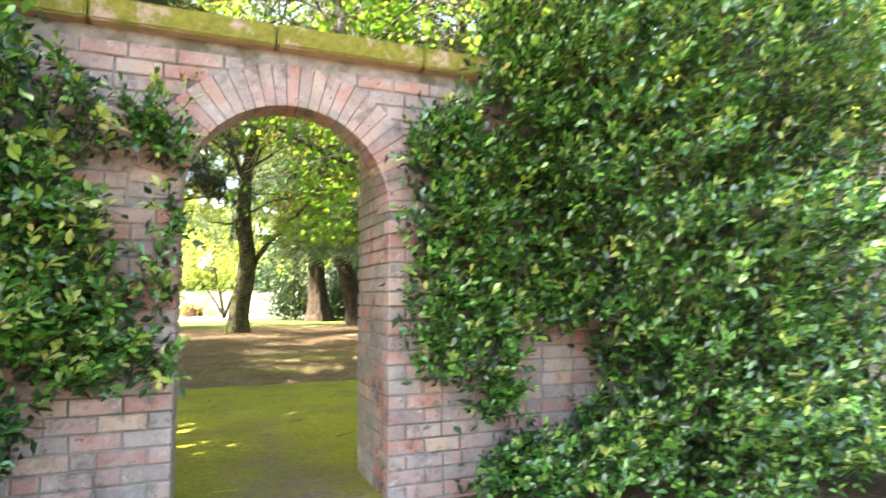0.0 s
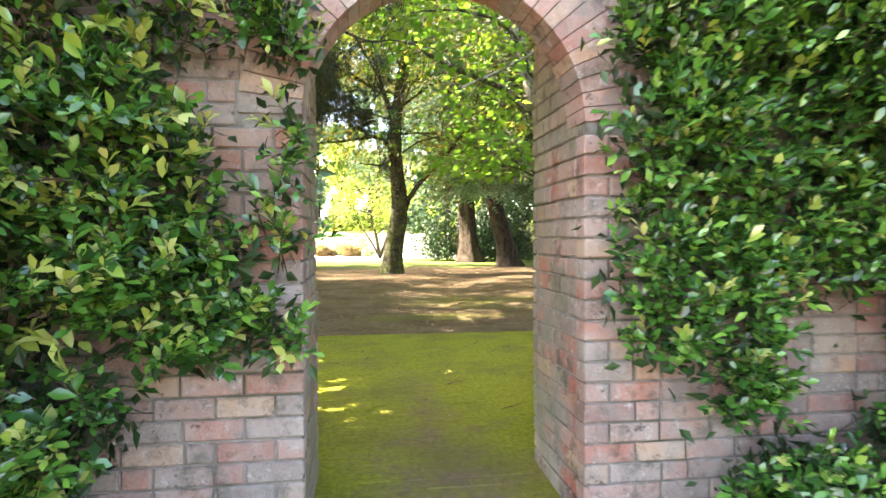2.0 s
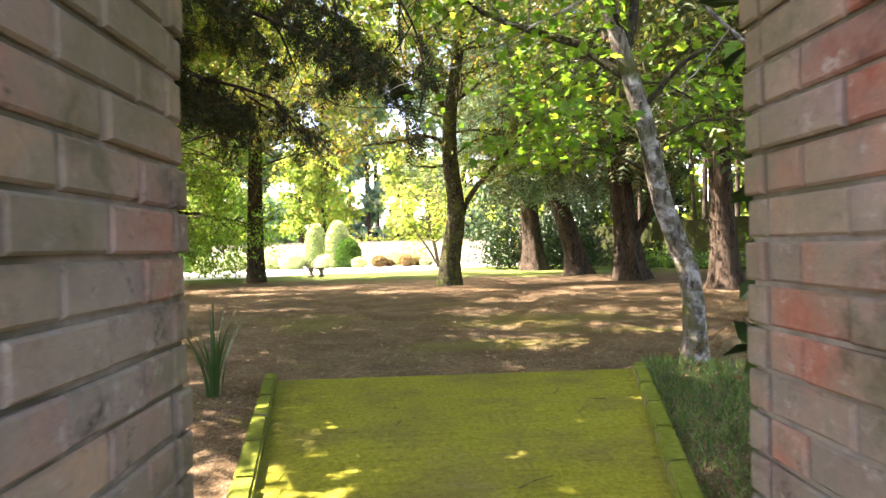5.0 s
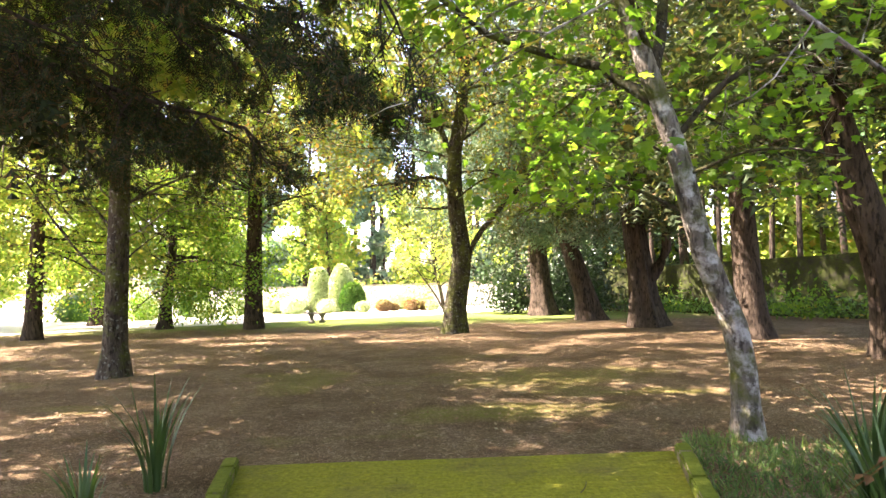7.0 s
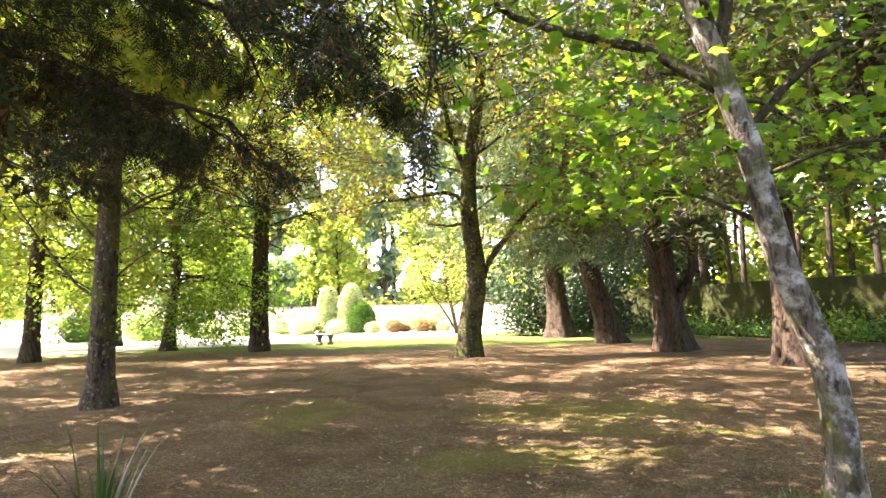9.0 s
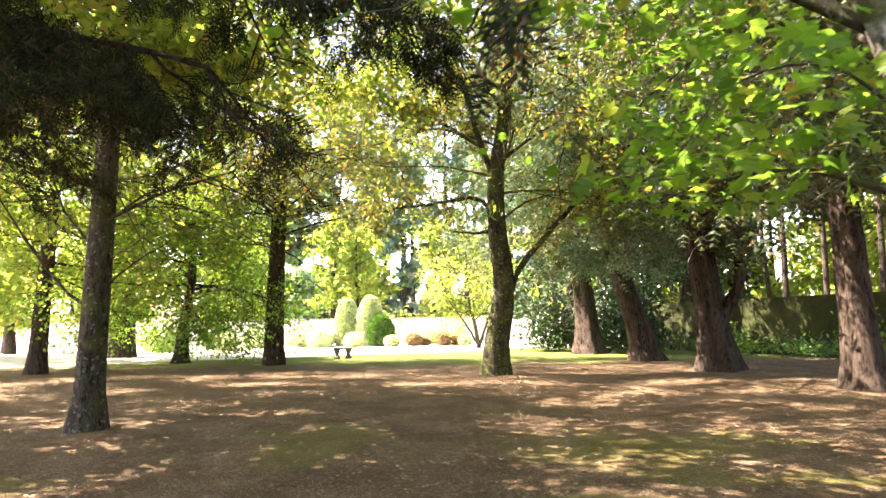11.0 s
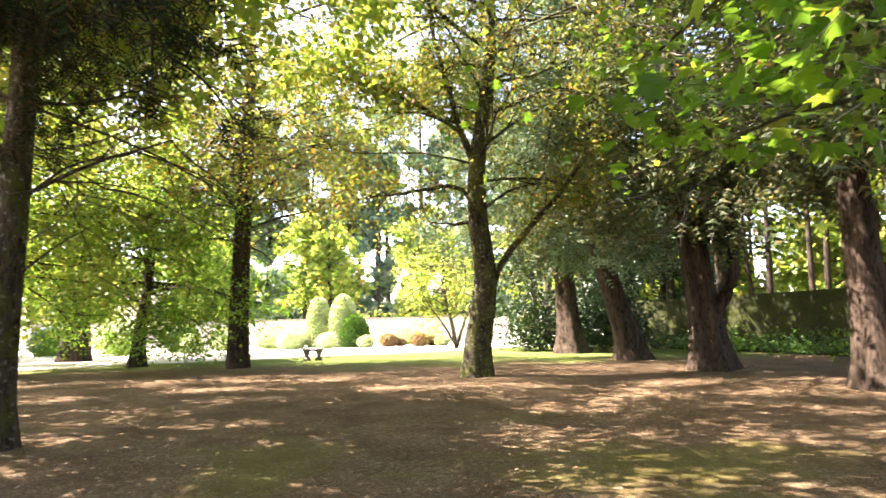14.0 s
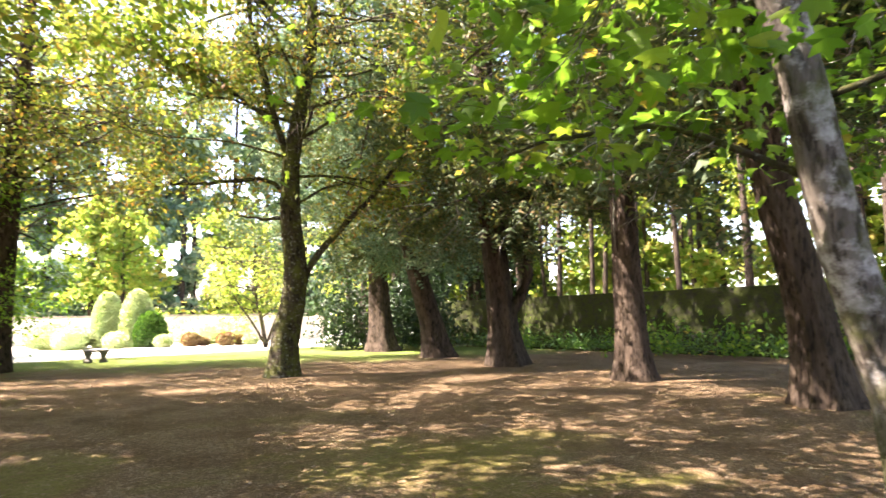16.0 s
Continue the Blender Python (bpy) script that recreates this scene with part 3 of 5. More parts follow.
for s in (-1, 1):
    kerb = tagged(new("path_edging"), "low moss covered edging strip beside the brick path", "edging", kind="structure")
    y = 4.4
    while y < 8.8:
        y2 = min(y + 0.62, 9.0)
        xa, xb = side_line(y, s), side_line(y2 - 0.012, s)
        bm = bmesh.new()
        vs = []
        for (px, py) in ((xa, y), (xa + s * 0.125, y), (xb + s * 0.125, y2 - 0.012), (xb, y2 - 0.012)):
            for z in (-0.1, 0.085 + rgc.uniform(-0.006, 0.006)):
                vs.append(bm.verts.new((px, py, z)))
        for f in ((1, 3, 5, 7), (0, 1, 7, 6), (0, 2, 3, 1), (2, 4, 5, 3), (4, 6, 7, 5)):
            bm.faces.new([vs[k] for k in f])
        bmesh.ops.recalc_face_normals(bm, faces=bm.faces[:])
        bmesh.ops.bevel(bm, geom=bm.edges[:], offset=0.015, segments=2, affect="EDGES")
        part("edging_stone", bm, M_KERB, kerb)
        y = y2

def smooth01(a, b, v):
    t = min(max((v - a) / (b - a), 0), 1)
    return t * t * (3 - 2 * t)


# ---- climbing shrubs on the wall ----
def shrub_points(rg, n, x0, x1, z0, z1, depth, inside):
    """Sprig places in a mass that stands off the wall by depth(x, z), in tiers with gaps between."""
    out = []
    while len(out) < n:
        x, z = rg.uniform(x0, x1), rg.uniform(z0, z1)
        if rg.uniform() > inside(x, z):
            continue
        tier = noise.noise(Vector((x * 1.5, z * 3.2, 5.0))) + 0.6 * noise.noise(Vector((x * 4.0, z * 6.0, 2.0)))
        if rg.uniform() > smooth01(-0.8, -0.1, tier):
            continue
        bough = noise.noise(Vector((x * 5.5, z * 6.5, 8.0)))
        dp = depth(x, z) * (0.7 + 0.45 * tier + 0.5 * bough)
        u = 1 - abs(rg.normal(0, 0.3))
        out.append((x, WY0 - 0.02 - max(0.01, dp * max(u, 0.0)), z))
    return np.array(out)


def climbing_shrub(label, areas, seed, yellow):
    rg = np.random.default_rng(seed)
    root = thing("climbing_shrub", (0, 0, 0), label, "shrub")
    pts = np.concatenate([shrub_points(rg, *a) for a in areas])
    g_t, at, along, sz, young = [], [], [], [], []
    for p in pts:
        d = unit(np.array([rg.normal(0, 0.6), -0.62, rg.normal(0.38, 0.4)]))
        k = rg.integers(8, 13)
        L = rg.uniform(0.1, 0.22)
        bend = np.array([0, 0, rg.uniform(-0.03, 0.05)])
        if rg.uniform() < 0.4:
            g_t.append(tube(np.stack([p - d * L * 0.5, p + d * L * 0.4 + bend * 0.3, p + d * L + bend]), [0.003, 0.0022, 0.0012], 4))
        fresh = rg.uniform() < yellow
        big = rg.uniform(0.045, 0.08)
        turn = rg.uniform(0, 6.28)
        side = unit(np.cross(d, [0, 0, 1.0]))
        lift = np.cross(side, d)
        for m in range(k):
            f = (m + 0.6) / k
            a = turn + m * 2.4
            at.append(p + d * L * f + bend * f * f)
            along.append(unit(d * (0.25 + 0.9 * f**2) + (side * math.cos(a) + lift * math.sin(a) * 0.55) * (1.0 - 0.45 * f) + [0, 0, 0.1]))
            sz.append(big * rg.uniform(0.75, 1.2))
            young.append(fresh and f > 0.45)
    at, along, sz, young = np.array(at), np.array(along), np.array(sz), np.array(young)
    v, f = join(g_t)
    put_mesh("twig_work", v, f, M_TWIG, root)
    # Inner leaves painted darker than the outer ones, for the shade within.
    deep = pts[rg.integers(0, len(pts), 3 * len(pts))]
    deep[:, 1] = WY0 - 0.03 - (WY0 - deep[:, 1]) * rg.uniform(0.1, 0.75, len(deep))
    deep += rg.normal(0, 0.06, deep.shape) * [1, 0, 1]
    leaves("inner_foliage", deep, unit(rg.normal(0, 1, deep.shape) + [0, -0.3, 0]), rg.uniform(0.06, 0.1, len(deep)), LEAF_OVAL, M_LEAF_DARK, root, "inner leaves, dark colour stands for shade", flat=0.3, seed=seed + 3)
    up = (-0.05, -0.5, 0.86)
    near = ~young & (at[:, 0] < 2.7)
    leaves("foliage", at[near], along[near], sz[near], LEAF_BLADE, M_LEAF_SHRUB, root, "", up, 0.72, seed, True)
    away = ~young & (at[:, 0] >= 2.7)
    if away.any():
        leaves("foliage", at[away], along[away], sz[away], LEAF_OVAL, M_LEAF_SHRUB, root, "", up, 0.72, seed + 2, True)
    leaves("young_foliage", at[young], along[young], sz[young], LEAF_BLADE, M_LEAF_YELLOW, root, "pale yellow young leaves", up, 0.72, seed + 1, True)
    stems = []
    inner = pts[(pts[:, 0] < -1.0) | (pts[:, 0] > 2.4)]
    for _ in range(34):
        p = inner[rg.integers(0, len(inner))]
        q = np.array([p[0] + rg.uniform(-0.2, 0.2) + (-0.5 if p[0] < 0.4 else 0.6), WY0 - 0.05, -0.02])
        stems.append(tube(curve_points([q, (q + p) / 2 + rg.normal(0, 0.1, 3) * [1, 0, 1], p], 8), np.linspace(0.012, 0.004, 8), 5))
    v, f = join(stems)
    put_mesh("stem_work", v, f, M_TWIG, root, smooth=True)
    return root


def left_in(x, z):
    lim = float(np.interp(z, (0.2, 0.5, 0.75, 1.1, 1.5, 1.9, 2.3, 2.7), (-1.08, -0.9, -0.72, -0.6, -0.58, -0.7, -0.86, -1.02))) + 0.1 * noise.noise(Vector((z * 3.4, 0.3, 1.0)))
    return smooth01(lim + 0.08, lim - 0.12, x)


def left_fringe(x, z):
    lim = -0.12 + 0.1 * noise.noise(Vector((z * 3.1, 2.0, 1.0)))
    return 0.55 * smooth01(lim, lim - 0.1, x) * smooth01(0.15, 0.6, noise.noise(Vector((x * 3, z * 3, 9))) + 0.35)


def left_depth(x, z):
    return 0.14 + 1.05 * smooth01(-0.45, -1.5, x) * (0.75 + 0.25 * smooth01(0.2, 1.2, z))


def right_vine(x, z):
    low = 0.78 - 0.1 * smooth01(1.1, 1.5, x)
    if 1.58 < x < 1.84:
        low = 0.45
    lim = 1.1 + 0.05 * noise.noise(Vector((z * 4, 1.0, 4.0)))
    top = 2.5 + 0.15 * noise.noise(Vector((x * 3, 1.0, 2.0)))
    return smooth01(lim, lim + 0.06, x) * smooth01(low - 0.05, low + 0.06, z) * smooth01(top, top - 0.2, z) * max(smooth01(1.95, 1.8, x), smooth01(0.95, 1.2, z))


def right_in(x, z):
    lim = 2.1 + 0.3 * smooth01(0.3, 0.6, z) * smooth01(1.8, 1.4, z) - 0.45 * smooth01(2.1, 2.7, z) - 0.5 * smooth01(0.5, 0.05, z) + 0.2 * noise.noise(Vector((z * 2.0, 4.0, 1.0)))
    return smooth01(lim - 0.1, lim + 0.12, x)


def right_depth(x, z):
    return 0.25 + 1.25 * smooth01(1.6, 3.0, x)


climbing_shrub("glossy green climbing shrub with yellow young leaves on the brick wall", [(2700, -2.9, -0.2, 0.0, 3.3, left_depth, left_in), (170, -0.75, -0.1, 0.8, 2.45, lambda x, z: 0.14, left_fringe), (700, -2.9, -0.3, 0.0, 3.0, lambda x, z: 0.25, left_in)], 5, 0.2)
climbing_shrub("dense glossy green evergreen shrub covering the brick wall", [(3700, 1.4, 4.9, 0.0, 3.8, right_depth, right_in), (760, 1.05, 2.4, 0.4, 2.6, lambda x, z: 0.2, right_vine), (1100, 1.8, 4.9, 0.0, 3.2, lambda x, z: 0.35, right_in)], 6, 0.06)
# leaves that reach round the back of the arch
rgb_ = np.random.default_rng(21)
back = thing("back_climber", (0, 0, 0), "dark green broad leaved climber behind the arch", "shrub")
bp = np.stack([rgb_.normal(1.42, 0.17, 620), rgb_.normal(4.72, 0.2, 620), rgb_.uniform(0.95, 2.9, 620)], -1)
bp = bp[(bp[:, 1] > 4.4) & (bp[:, 0] > 1.12 + 1.1 * np.maximum(0, bp[:, 1] - 4.55))]
leaves("foliage", bp, unit(rgb_.normal(0, 1, bp.shape) + np.array([-0.3, 0.4, -0.6])), rgb_.uniform(0.09, 0.15, len(bp)), LEAF_BLADE, M_LEAF_DARK, back, flat=0.4)
gb = Growth(3)
for k in range(7):
    gb.limb((1.3 + 0.07 * k, 4.42, 0.0), (rgb_.normal(0.02, 0.03), 0.06, 1), 2.4, 0.009, 0, wander=0.04)
for v, f in gb.tubes:
    put_mesh("stem", v, f, M_TWIG, back)

# ---- trees ----
# the dark conifer that hangs over the way from beside it
def conifer_overhang():
    root = thing("overhanging_conifer", (0, 0, 0), "dark conifer with drooping needle branches over the clearing", "tree")
    trunk_mesh([(-7.6, 9.6, -0.1), (-7.5, 9.6, 4), (-7.4, 9.7, 9), (-7.4, 9.7, 15)], 0.36, 0.1, 0.5, 0.07, 4, root, M_BARK_BROWN)
    g = Growth(31)
    main = Growth(32)
    for pts, r in CONIFER_LIMBS:
        line = main.follow(pts, r, r * 0.25, 16)
        for k in range(5, 16):
            t = unit(line[k] - line[k - 1])
            for s in (-1, 1):
                side = unit(np.cross(t, [0, 0, 1])) * s
                g.limb(line[k], t * 0.6 + side * 0.8 + np.array([0, 0, -0.25]) + g.rg.normal(0, 0.2, 3), g.rg.uniform(0.5, 0.95), r * 0.3, 1, 0.3, 0.14, 5, 0.7)
    for v, f in main.tubes:
        put_mesh("limb", v, f, M_BARK_DARK, root, smooth=True)
    v, f = join(g.tubes)
    put_mesh("branch_work", v, f, M_BARK_DARK, root)
    at, along = g.scatter(31000, 0.055, 0.3, 12)
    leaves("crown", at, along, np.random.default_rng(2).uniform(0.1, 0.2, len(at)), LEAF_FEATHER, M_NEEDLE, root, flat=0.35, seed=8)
    gh = Growth(33)
    for h, az, rise, L, r in ring_auto(5.6, 11.5, 28, 8, 4.6, 0.05, 5):
        gh.limb((-7.45, 9.65, h), (math.cos(radians(az)), math.sin(radians(az)), 0.1), L * (1.4 - h / 17), r, 1, 0.3, 0.12, 6, 0.7)
    v, f = join(gh.tubes)
    put_mesh("upper_branch_work", v, f, M_BARK_DARK, root)
    at, along = gh.scatter(6000, 0.3, 0.4, 70)
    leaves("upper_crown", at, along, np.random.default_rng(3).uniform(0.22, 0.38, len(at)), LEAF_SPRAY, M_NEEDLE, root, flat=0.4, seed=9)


CONIFER_LIMBS = [
    ([(-7.4, 9.7, 5.8), (-4.6, 8.6, 5.2), (-2.0, 7.4, 4.3), (0.0, 6.8, 3.25)], 0.055),
    ([(-7.4, 9.7, 5.6), (-5.0, 9.6, 5.0), (-2.4, 9.2, 4.2), (-0.25, 8.9, 3.2)], 0.06),
    ([(-7.4, 9.7, 5.0), (-5.2, 10.0, 4.5), (-3.0, 9.8, 3.6), (-1.2, 9.3, 2.9)], 0.055),
    ([(-7.4, 9.7, 6.6), (-4.4, 8.4, 5.8), (-1.6, 7.2, 4.9), (0.1, 6.5, 3.8)], 0.055),
    ([(-7.4, 9.7, 5.2), (-5.4, 8.9, 4.6), (-3.6, 8.2, 3.9), (-2.3, 7.8, 3.3)], 0.05),
    ([(-7.4, 9.7, 7.2), (-4.2, 9.3, 6.6), (-1.6, 8.7, 5.9), (-0.4, 8.2, 5.0)], 0.05),
    ([(-7.4, 9.7, 5.0), (-6.2, 11.4, 4.5), (-5.2, 12.3, 4.0), (-4.3, 12.5, 3.5)], 0.045),
    ([(-7.4, 9.7, 5.4), (-5.2, 10.8, 4.9), (-3.6, 11.0, 4.2), (-2.3, 10.8, 3.5)], 0.05),
    ([(-7.4, 9.7, 6.2), (-4.8, 9.9, 5.6), (-2.4, 10.0, 4.8), (-0.6, 9.9, 4.0)], 0.05),
    ([(-7.4, 9.7, 6.0), (-5.0, 9.2, 5.4), (-3.0, 8.6, 4.7), (-1.2, 8.0, 3.8)], 0.05),
    ([(-7.4, 9.7, 5.1), (-6.0, 9.9, 4.6), (-4.8, 9.8, 4.1), (-3.7, 9.4, 3.5)], 0.045),
    ([(-7.4, 9.7, 7.4), (-4.8, 10.6, 7.0), (-2.4, 11.0, 6.2), (-0.8, 11.0, 5.3)], 0.05),
]
conifer_overhang()

# pale-barked maple beside the path, leaning
# Dense upper crown, mostly out of view, is there to shade the ground.
tree("maple_tree", "pale mossy barked maple with large fresh green leaves", (3.27, 9.45), [(0, 0, 0), (0.0, 0, 0.5), (-0.03, 0, 0.9), (-0.13, 0, 1.2), (-0.27, 0, 1.55), (-0.36, 0, 1.9), (-0.48, 0, 2.55), (-0.75, 0.02, 3.5), (-1.02, 0.1, 4.6), (-1.35, 0.2, 6.6), (-1.5, 0.2, 9.0)], 0.122, 0.045, M_BARK_PALE, M_LEAF_MAPLE, LEAF_LOBED, 13000, 0.115, 0.24,
     limbs=[([(-0.66, 0.02, 3.1), (-1.18, 0.3, 3.6), (-1.88, 0.8, 4), (-2.58, 1.2, 4.7), (-2.98, 1.5, 5.6)], 0.055), ([(-0.68, 0.02, 3.4), (-0.53, 0.1, 4), (-0.48, 0.1, 5), (-0.38, 0.1, 7.5)], 0.06),
            ([(-0.58, 0, 2.7), (0.02, -0.3, 3.3), (0.82, -0.5, 3.4), (1.62, -0.5, 3.2)], 0.035), ([(-0.7, 0.02, 3.6), (-1.28, -0.7, 4.1), (-1.98, -1.2, 4.1), (-2.68, -1.6, 3.9)], 0.035),
            ([(-0.36, 0, 2), (-0.86, 0.5, 2.4), (-1.36, 0.9, 2.4), (-1.86, 1.1, 2.2)], 0.022), ([(-0.44, 0, 2.4), (-0.06, -0.6, 2.5), (0.44, -1, 2.35)], 0.02),
            ([(-0.58, 0, 2.6), (-1.13, -0.2, 2.8), (-1.73, -0.35, 2.6), (-1.91, -0.42, 2.4)], 0.012), ([(-0.62, 0, 3), (-0.08, 0.6, 3.2), (0.62, 0.9, 3), (1.32, 1, 2.7)], 0.02),
            ([(-0.64, 0, 3), (-0.58, 0.9, 3.6), (-0.78, 2, 3.9), (-1.18, 2.9, 3.7)], 0.035)],
     auto=ring_auto(4.4, 8.8, 24, 12, 3.8, 0.035, 3), flare=0.45, rough=0.03, seed=12, hang=0.5, flat=0.8, low=2.2, clump=9, thin=(4.6, 0.32), limb_bark=M_BARK_MOSS)

# the forked tree in the middle of the clearing
tree("clearing_tree", "dark mossy barked tree with golden green autumn leaves", (1.2, 23.4), [(0, 0, 0), (0.05, 0, 0.9), (0.26, 0, 2.0), (0.3, 0, 2.7), (0.16, 0, 4.0), (0.14, 0, 5.6), (0.35, 0.1, 7.0), (0.6, 0.2, 8.6), (0.7, 0.2, 12)], 0.36, 0.1, M_BARK_MOSS, M_LEAF_GOLD, LEAF_OVAL, 30000, 0.15, 0.3,
     limbs=[([(0.5, 0, 2.4), (0.75, 0, 3.0), (1.3, -0.1, 3.7), (2.2, -0.2, 4.7), (3.0, -0.3, 5.7), (3.3, -0.3, 7.4)], 0.1), ([(0.1, 0, 4.3), (-0.15, 0, 4.9), (-0.5, -0.1, 5.05), (-1.5, -0.2, 4.95), (-2.9, -0.3, 4.75), (-3.9, -0.3, 4.5)], 0.07),
            ([(0.14, 0, 5.4), (-0.2, 0, 6.5), (-0.5, 0.1, 7.6), (-0.8, 0.2, 8.8), (-1.2, 0.2, 11)], 0.11), ([(-0.25, 0, 6.6), (-1.4, -0.2, 7.3), (-2.8, -0.4, 7.9), (-4.2, -0.5, 8.2)], 0.06),
            ([(0.0, 0, 4.1), (-0.6, 0, 4.06), (-1.2, 0, 4.1)], 0.06), ([(0.2, 0, 4.4), (1.2, 0.1, 5.05), (2.4, 0.2, 5.2), (3.4, 0.2, 5.1)], 0.04)],
     auto=ring_auto(5.2, 8, 9, 25, 4.2, 0.05, 6) + ring_auto(8.2, 13, 20, 12, 6.2, 0.06, 7), flare=0.45, rough=0.09, seed=22, hang=0.3, clump=16, thin=(7.2, 0.45))

# trees of the left side
# High crown out of view, made this wide to shade the clearing.
tree("fir_tree", "slim grey lichen spotted tree trunk with thin bare lower branches", (-5.35, 15.05), [(0, 0, 0), (0.03, 0, 1.5), (0.08, 0, 3.5), (0.1, 0, 7), (0.1, 0, 16)], 0.2, 0.05, M_BARK_GREY, M_LEAF_LIME, LEAF_FAR, 84000, 0.17, 0.34,
     limbs=[([(0.02, 0, 1.7), (-0.5, 0, 2.1), (-1.1, -0.1, 2.9), (-1.8, -0.1, 3.9)], 0.028), ([(0.04, 0, 1.95), (0.45, 0, 2.35), (1.1, 0, 2.75)], 0.02), ([(0.05, 0, 2.6), (-0.6, 0.1, 3.3), (-1.0, 0.1, 4.4)], 0.025), ([(0.06, 0, 3), (0.7, 0, 3.5), (1.6, 0, 3.7)], 0.025)],
     auto=ring_auto(3.4, 6, 9, 14, 2.6, 0.03, 8) + ring_auto(6.4, 10.5, 24, 6, 5.4, 0.045, 18) + ring_auto(10.5, 15.5, 28, 4, 7.2, 0.05, 58), flare=0.6, rough=0.05, seed=32, group="clearing trees", low=5.2, clump=90, dead=ring_auto(2.6, 6.4, 11, 18, 1.9, 0.02, 19))
tree("fir_tree", "tall brown barked tree with bare twiggy lower branches", (-7.0, 29.3), [(0, 0, 0), (0.0, 0, 2), (0.1, 0, 6), (0.25, 0, 11), (0.3, 0, 18)], 0.37, 0.1, M_BARK_BROWN, M_LEAF_GOLD, LEAF_FAR, 30000, 0.15, 0.36,
     auto=ring_auto(5.2, 9, 24, 22, 3.8, 0.05, 9) + ring_auto(8.5, 18, 28, 10, 5.4, 0.06, 10), flare=0.25, rough=0.05, seed=42, group="clearing trees", low=5.0, clump=22, dead=ring_auto(3.9, 10, 34, 22, 3.0, 0.035, 29))
tree("fir_tree", "brown barked tree with bright yellow green foliage", (-14.2, 26.3), [(0, 0, 0), (0.1, 0, 3), (0.3, 0, 8), (0.4, 0, 14)], 0.28, 0.08, M_BARK_BROWN, M_LEAF_LIME, LEAF_FAR, 42000, 0.15, 0.34,
     auto=ring_auto(3.2, 13, 34, 5, 4.2, 0.05, 11), flare=0.4, rough=0.05, seed=52, group="clearing trees", clump=100)
# Trunk out of view; added so that its crown dapples the clearing.
tree("shade_tree", "tall tree added for shade, yellow green crown over the clearing", (-11.8, 17.6), [(0, 0, 0), (0.1, 0, 3), (0.2, 0.1, 8), (0.3, 0.1, 15)], 0.3, 0.08, M_BARK_GREY, M_LEAF_LIME, LEAF_FAR, 52000, 0.17, 0.34,
     auto=ring_auto(5.5, 14, 44, 6, 5.4, 0.06, 61), flare=0.4, rough=0.05, seed=66, group="clearing trees", low=4.6, clump=100)
tree("spreading_tree", "low spreading tree with layered bright green leaves", (-11.6, 31.3), [(0, 0, 0), (0.1, 0, 1.5), (0.3, 0, 3), (0.4, 0, 7)], 0.27, 0.1, M_BARK_DARK, M_LEAF_MAPLE, LEAF_FAR, 46000, 0.125, 0.34,
     auto=ring_auto(1.7, 6.6, 24, 10, 4.3, 0.07, 12), flare=0.7, rough=0.06, seed=62, hang=0.5, flat=0.85, droop=0.5)
tree("broad_tree", "old broad trunk among green shrubs", (-17.4, 36.9), [(0, 0, 0), (0.1, 0, 3), (0.2, 0, 7), (0.2, 0, 13)], 0.6, 0.2, M_BARK_BROWN, M_LEAF_LIME, LEAF_FAR, 12000, 0.3, 0.45,
     auto=ring_auto(3.5, 12, 24, 12, 5.0, 0.08, 13), flare=0.35, rough=0.06, seed=72)

# row of rough conifers along the garden wall
ROW = [((6.05, 33.9), 0.49, [(0, 0, 0), (-0.1, 0, 2), (-0.25, 0, 5), (-0.2, 0, 10), (0, 0, 19)], 82), ((7.0, 28.7), 0.4, [(0, 0, 0), (-0.2, 0, 1), (-0.75, 0, 3), (-1.3, 0, 5.4), (-1.5, 0, 9), (-1.6, 0, 18)], 92),
       ((7.65, 23.9), 0.42, [(0, 0, 0), (-0.12, 0, 1.2), (-0.3, 0, 3), (-0.45, 0, 5.5), (-0.5, 0, 10), (-0.5, 0, 19)], 102), ((8.4, 18.75), 0.35, [(0, 0, 0), (-0.04, 0, 1.5), (-0.1, 0, 4), (-0.1, 0, 8), (-0.1, 0, 18)], 112),
       ((8.75, 14.45), 0.33, [(0, 0, 0), (-0.2, 0, 1.5), (-0.75, 0, 3.5), (-1.2, 0, 6), (-1.4, 0, 9), (-1.5, 0, 18)], 122)]
for k, (at, r, line, sd) in enumerate(ROW):
    extra = [([(0.1, -0.1, 1.5), (0.6, -0.1, 2.3), (0.85, -0.1, 3.2), (0.8, 0, 4.6), (0.8, 0, 8)], 0.2)] if k == 2 else []
    tree("old_conifer", "rough brown barked old conifer with flared base", at, line, r, 0.1, M_BARK_BROWN, M_NEEDLE_ROW if k != 1 else M_NEEDLE_BLUE, LEAF_SPRAY, 10500, 0.5, 0.36, limbs=extra,
         auto=ring_auto(4.6, 8, 16, 4, 2.2, 0.03, sd) + ring_auto(7.5, 17, 26, 0, 4.2, 0.06, sd + 1), flare=0.75, rough=0.13, seed=sd, group="old conifers along the wall", sides=32, droop=0.3, clump=50, dead=ring_auto(3.6, 8.5, 16, 12, 1.7, 0.022, sd + 3))

